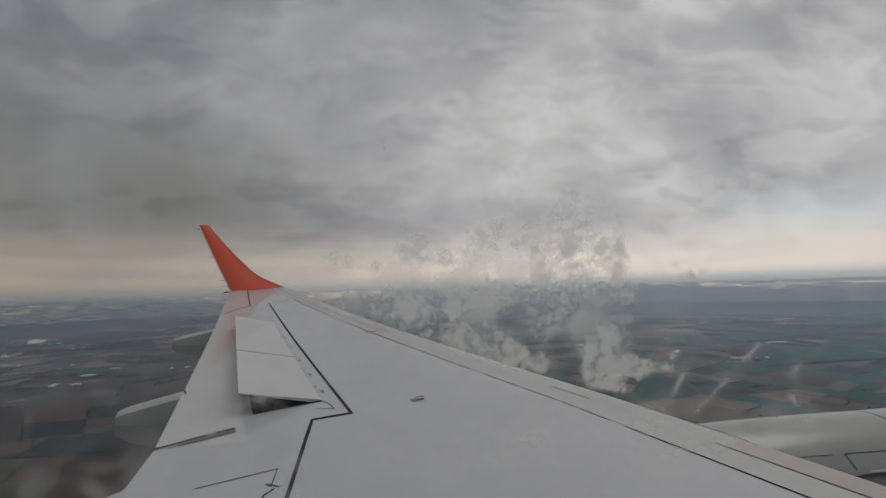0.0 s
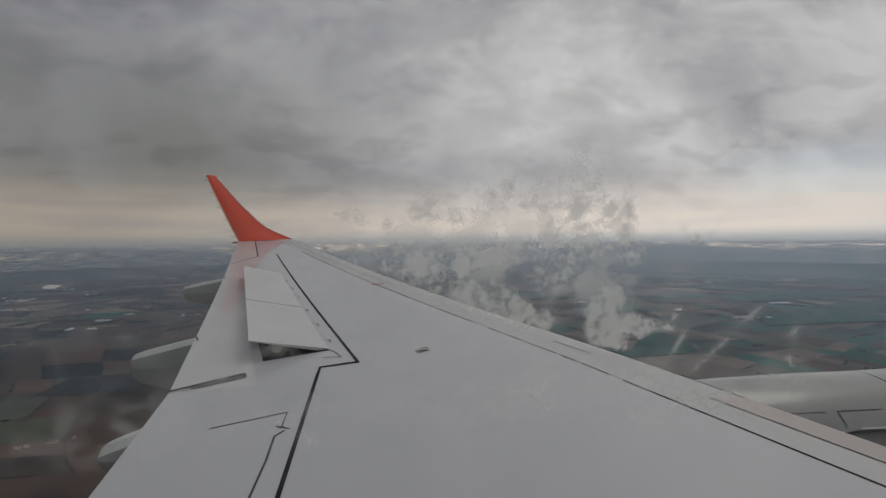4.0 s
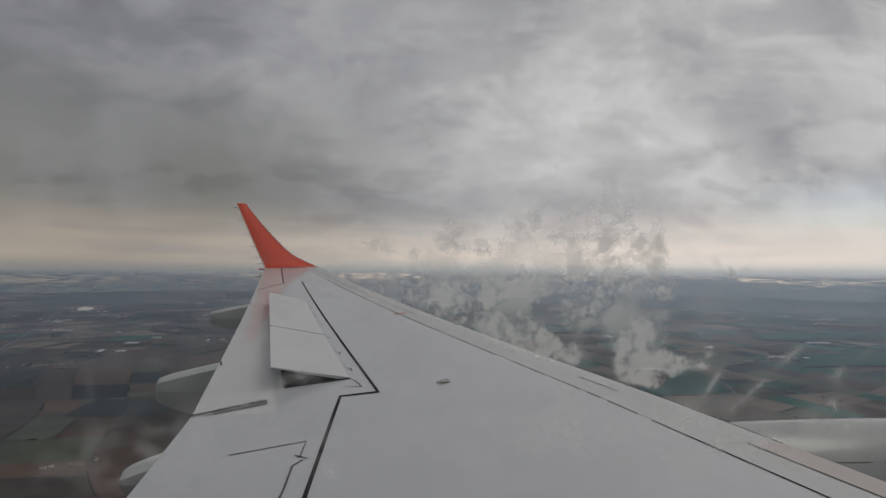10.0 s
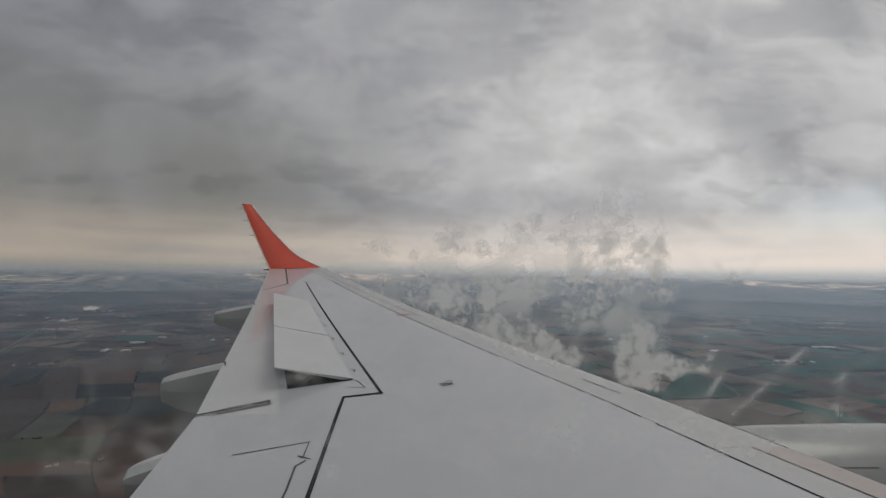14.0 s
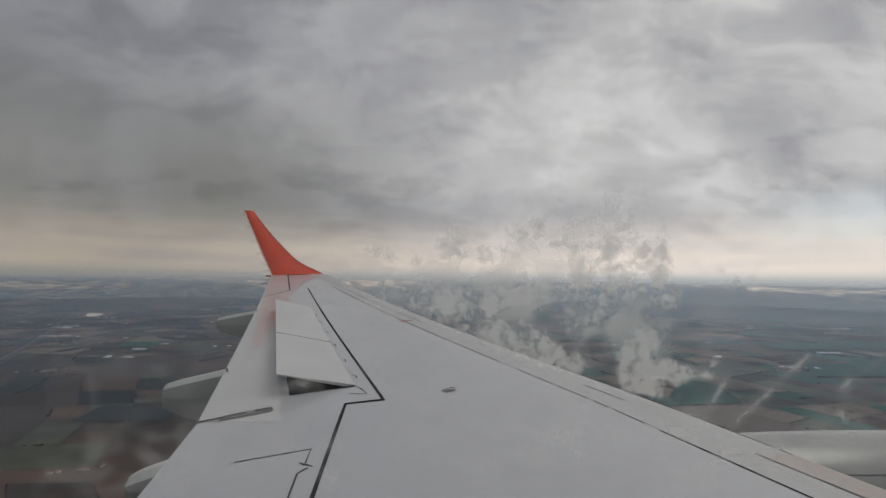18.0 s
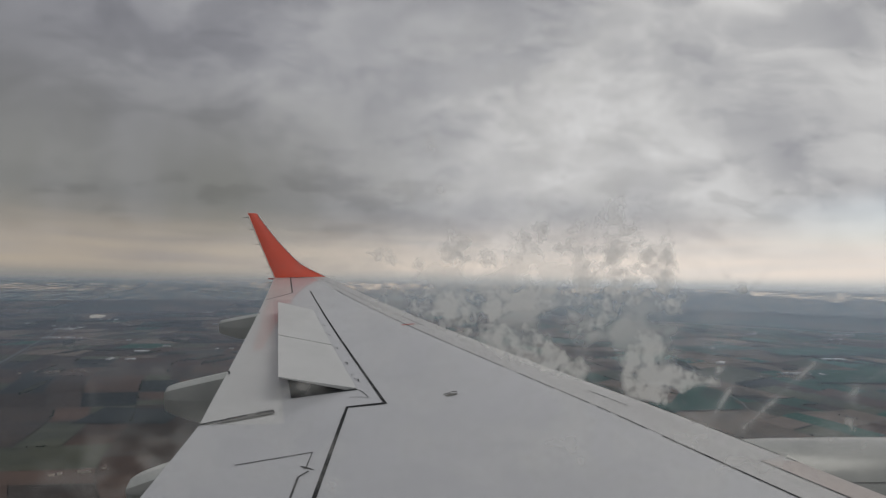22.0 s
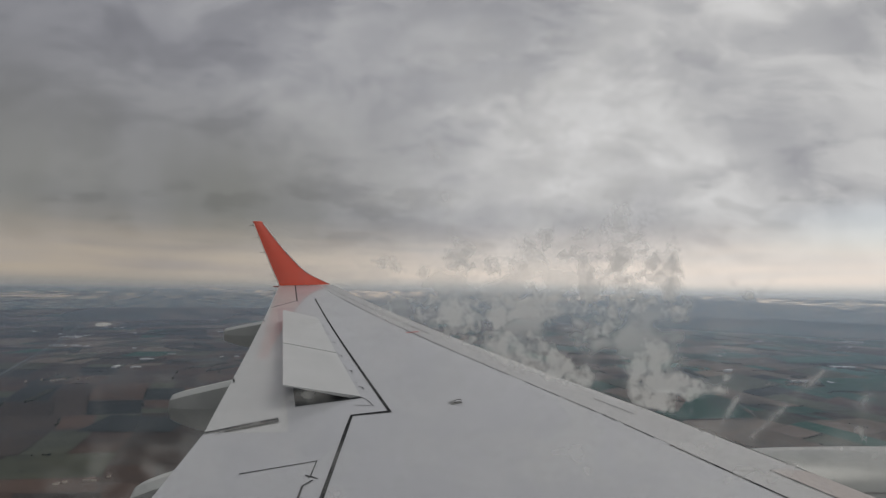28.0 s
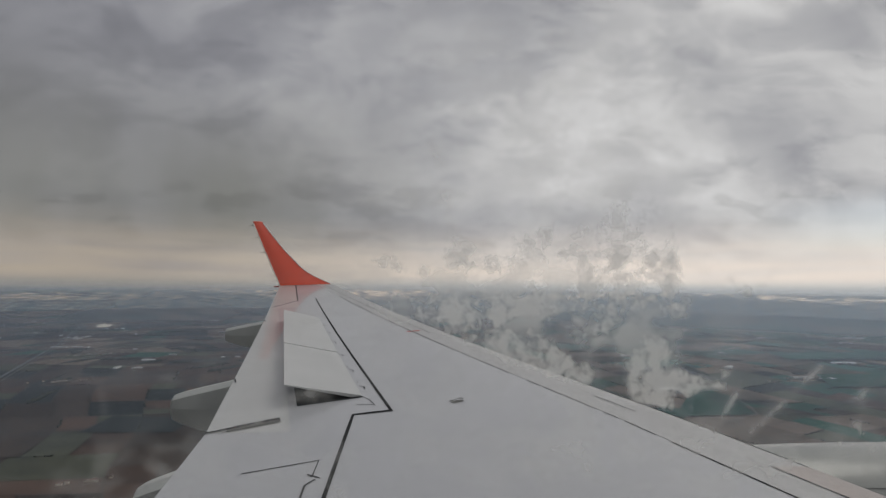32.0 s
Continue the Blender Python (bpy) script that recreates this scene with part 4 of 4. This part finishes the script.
hv, hf, wv, wf = [], [], [], []
for x0, x1, y0, y1, R in PARCELS:
    if R < 5200 and rng.random() < 0.38:
        horizontal = rng.random() < 0.5
        L = (x1 - x0) if horizontal else (y1 - y0)
        t, a, b = 0.0, rng.uniform(0, 0.3) * L, rng.uniform(0.6, 1.0) * L
        while t < L:
            if a < t < b and rng.random() < 0.8:
                X, Y = warp(x0 + t, y0) if horizontal else warp(x0, y0 + t)
                clump(hv, hf, X + rng.uniform(-3, 3), Y + rng.uniform(-3, 3), rng.uniform(2.2, 5) * (1 + R / 5000), rng.uniform(3, 8))
            t += rng.uniform(5, 10) * (1 + R / 4000)
for k in range(64):
    R, a = rng.uniform(2500, 8000), rng.uniform(-0.85, 0.85)
    cx, cy = R * math.sin(a), R * math.cos(a)
    near = R < 5000
    th, lx, ly = rng.uniform(0, 3.1), rng.uniform(60, 260) * (0.7 if near else 1 + R / 8000), rng.uniform(25, 120) * (0.5 if near else 1)
    for j in range(260 if near else 110):
        p, q = rng.gauss(0, 0.42) * lx, rng.gauss(0, 0.42) * ly
        clump(wv, wf, cx + p * math.cos(th) - q * math.sin(th), cy + p * math.sin(th) + q * math.cos(th), rng.uniform(3, 6.5) * (1 + R / 5000), rng.uniform(6, 11))
tagged(raw("hedgerow", hv, hf, LEAF), "dark leafless hedgerows along field edges", "hedge", kind="stuff")
tagged(raw("copse", wv, wf, LEAF), "dark winter copses among the fields", "trees", kind="stuff")


def track(name, pts, width, mat, label, category, h=1.2):
    """A road or canal on the plain along points (X, Y)."""
    verts, faces = [], []
    dense = []
    for (xa, ya), (xb, yb) in zip(pts, pts[1:]):
        k = max(2, int(math.hypot(xb - xa, yb - ya) / 120))
        dense += [(xa + (xb - xa) * i / k, ya + (yb - ya) * i / k) for i in range(k)]
    dense.append(pts[-1])
    for i, (x, y) in enumerate(dense):
        xa, ya = dense[max(0, i - 1)]
        xb, yb = dense[min(len(dense) - 1, i + 1)]
        L = math.hypot(xb - xa, yb - ya)
        nx, ny = -(yb - ya) / L * width / 2, (xb - xa) / L * width / 2
        lift = h + 0.0022 * math.hypot(x, y)
        verts += [G(x + nx, y + ny, lift), G(x - nx, y - ny, lift)]
    faces = [(2 * i, 2 * i + 1, 2 * i + 3, 2 * i + 2) for i in range(len(dense) - 1)]
    return tagged(raw(name, verts, faces, mat), label, category, kind="structure")


track("canal", [(-1700, 1250), (-2862, 3247), (-3700, 4700), (-5715, 7837), (-7200, 10100)], 16, CANAL, "straight canal running across the plain", "canal", 1.6)
track("road", [(-1660, 1250), (-2822, 3247), (-3660, 4700), (-5675, 7837)], 6, ROAD, "pale road beside the canal", "road", 2.0)
for pts in ([(2392, 4914), (1769, 3138)], [(1653, 2731), (1600, 2480), (1542, 2343), (1300, 2200)], [(1769, 3138), (2400, 3300), (4200, 3600)], [(-4200, 3600), (-2400, 3900), (-900, 4600)], [(2200, 2500), (2900, 2350)]):
    track("road", pts, 6, ROAD, "narrow pale country road between fields", "road", 1.4)


def house_mesh(l, w, h, roof, mats):
    walls = raw("wall", [(x * l / 2, y * w / 2, z) for z in (-2, h) for x, y in ((-1, -1), (1, -1), (1, 1), (-1, 1))], [(0, 1, 5, 4), (1, 2, 6, 5), (2, 3, 7, 6), (3, 0, 4, 7)], mats[0])
    e = 0.5
    rv = [(-l / 2 - e, -w / 2 - e, h), (l / 2 + e, -w / 2 - e, h), (l / 2 + e, w / 2 + e, h), (-l / 2 - e, w / 2 + e, h), (-l / 2 - e, 0, h + roof), (l / 2 + e, 0, h + roof)]
    top = raw("roof", rv, [(0, 1, 5, 4), (2, 3, 4, 5), (1, 2, 5), (3, 0, 4), (3, 2, 1, 0)], mats[1])
    return walls, top


def building(name, l, w, h, roof, mats, label, category, group):
    ob = tagged(new(name), label, category, group)
    for o in house_mesh(l, w, h, roof, mats):
        o.parent = ob
    return ob


def ground_pose(X, Y, turn):
    s = pull(math.hypot(X, Y))
    x, y, z = G(X, Y, 0.5)
    return pose(x, y, z, 0, 0, turn) @ Matrix.Scale(s, 4)


def set_down(ob, X, Y, turn):
    c = copy_thing(ob, Matrix.Identity(4))
    c.matrix_basis = ground_pose(X, Y, turn)
    return c


cottages = [building("house", l, w, h, r, (HOUSE_WALL, ROOF_TILE), "small rendered house with red tiled roof in a village", "house", "village houses") for l, w, h, r in ((14, 10, 6, 2.5), (11, 9, 7, 2.2), (20, 9, 5.5, 2.4))]
sheds = [building("warehouse", l, w, h, r, (SHED_WALL, SHED_ROOF), "long white sheet-metal farm or factory shed", "warehouse", "white sheds") for l, w, h, r in ((60, 24, 8, 2), (95, 40, 9, 1.5), (34, 16, 6, 2))]
# villages: centre, spread along and across, number of houses, direction
for X, Y, a, b, count, turn in ((2414, 3244, 170, 60, 26, 20), (3065, 4999, 260, 90, 34, 10), (2050, 3900, 150, 60, 22, -60), (2250, 4450, 120, 70, 18, -55), (-3000, 4100, 160, 60, 18, 30),
                                (-2350, 3000, 110, 60, 14, 15), (4200, 5200, 220, 80, 22, 0), (-1080, 1500, 90, 18, 7, 25), (-3950, 6200, 220, 60, 18, 0), (1250, 3900, 200, 60, 18, 10), (700, 4300, 140, 60, 12, 0)):
    for k in range(count):
        p, q = rng.gauss(0, 0.55) * a, rng.gauss(0, 0.55) * b
        t = radians(turn)
        set_down(rng.choice(cottages), X + p * math.cos(t) - q * math.sin(t), Y + p * math.sin(t) + q * math.cos(t), turn + rng.choice((0, 90, 0, 8, -8)))
for X, Y, n, step, turn in ((-3645, 4589, 5, 75, 8), (-4500, 8236, 6, 130, 0), (-5600, 9400, 3, 150, 0), (2480, 3330, 4, 70, 10), (4966, 9594, 6, 190, 5), (4300, 7800, 3, 160, 0), (-4100, 5300, 3, 90, 0),
                            (1350, 2930, 2, 80, 20), (1560, 3650, 3, 60, -20), (3350, 4050, 2, 90, 0), (900, 8800, 5, 240, 0), (2200, 9300, 4, 240, 0), (-7200, 9900, 3, 200, 0), (-3000, 9500, 4, 220, 0), (5300, 6200, 2, 120, 0), (-2750, 6100, 3, 90, 0)):
    for k in range(n):
        set_down(rng.choice(sheds), X + k * step * rng.uniform(0.9, 1.15), Y + rng.uniform(-0.3, 0.3) * step, turn + rng.choice((0, 0, 90)))
# lone farms and works scattered over the far plain
for k in range(70):
    R, a = rng.uniform(4200, 12500), rng.uniform(-0.80, 0.80)
    for j in range(rng.choice((1, 1, 2, 3))):
        set_down(sheds[rng.choice((0, 2, 2, 2, 1))], R * math.sin(a) + j * rng.uniform(70, 130), R * math.cos(a) + rng.uniform(-40, 40), rng.choice((0, 0, 10, 90)))
for ob in cottages + sheds:
    i = (cottages + sheds).index(ob)
    ob.matrix_basis = ground_pose(2150 + 30 * i, 3700 + 14 * i, 12 * i)

# pale basin on the plain
bv = [G(-4700 + 95 * math.cos(a) * (1 + 0.25 * math.sin(2 * a + 0.6)) - 220 * math.sin(a), 6770 + 330 * math.sin(a) * (1 + 0.2 * math.cos(3 * a)), 24.0) for a in [2 * math.pi * k / 18 for k in range(18)]]
tagged(raw("gravel_basin", bv, [tuple(range(18))], POND), "pale bare basin shining among dark fields", "basin", kind="structure")
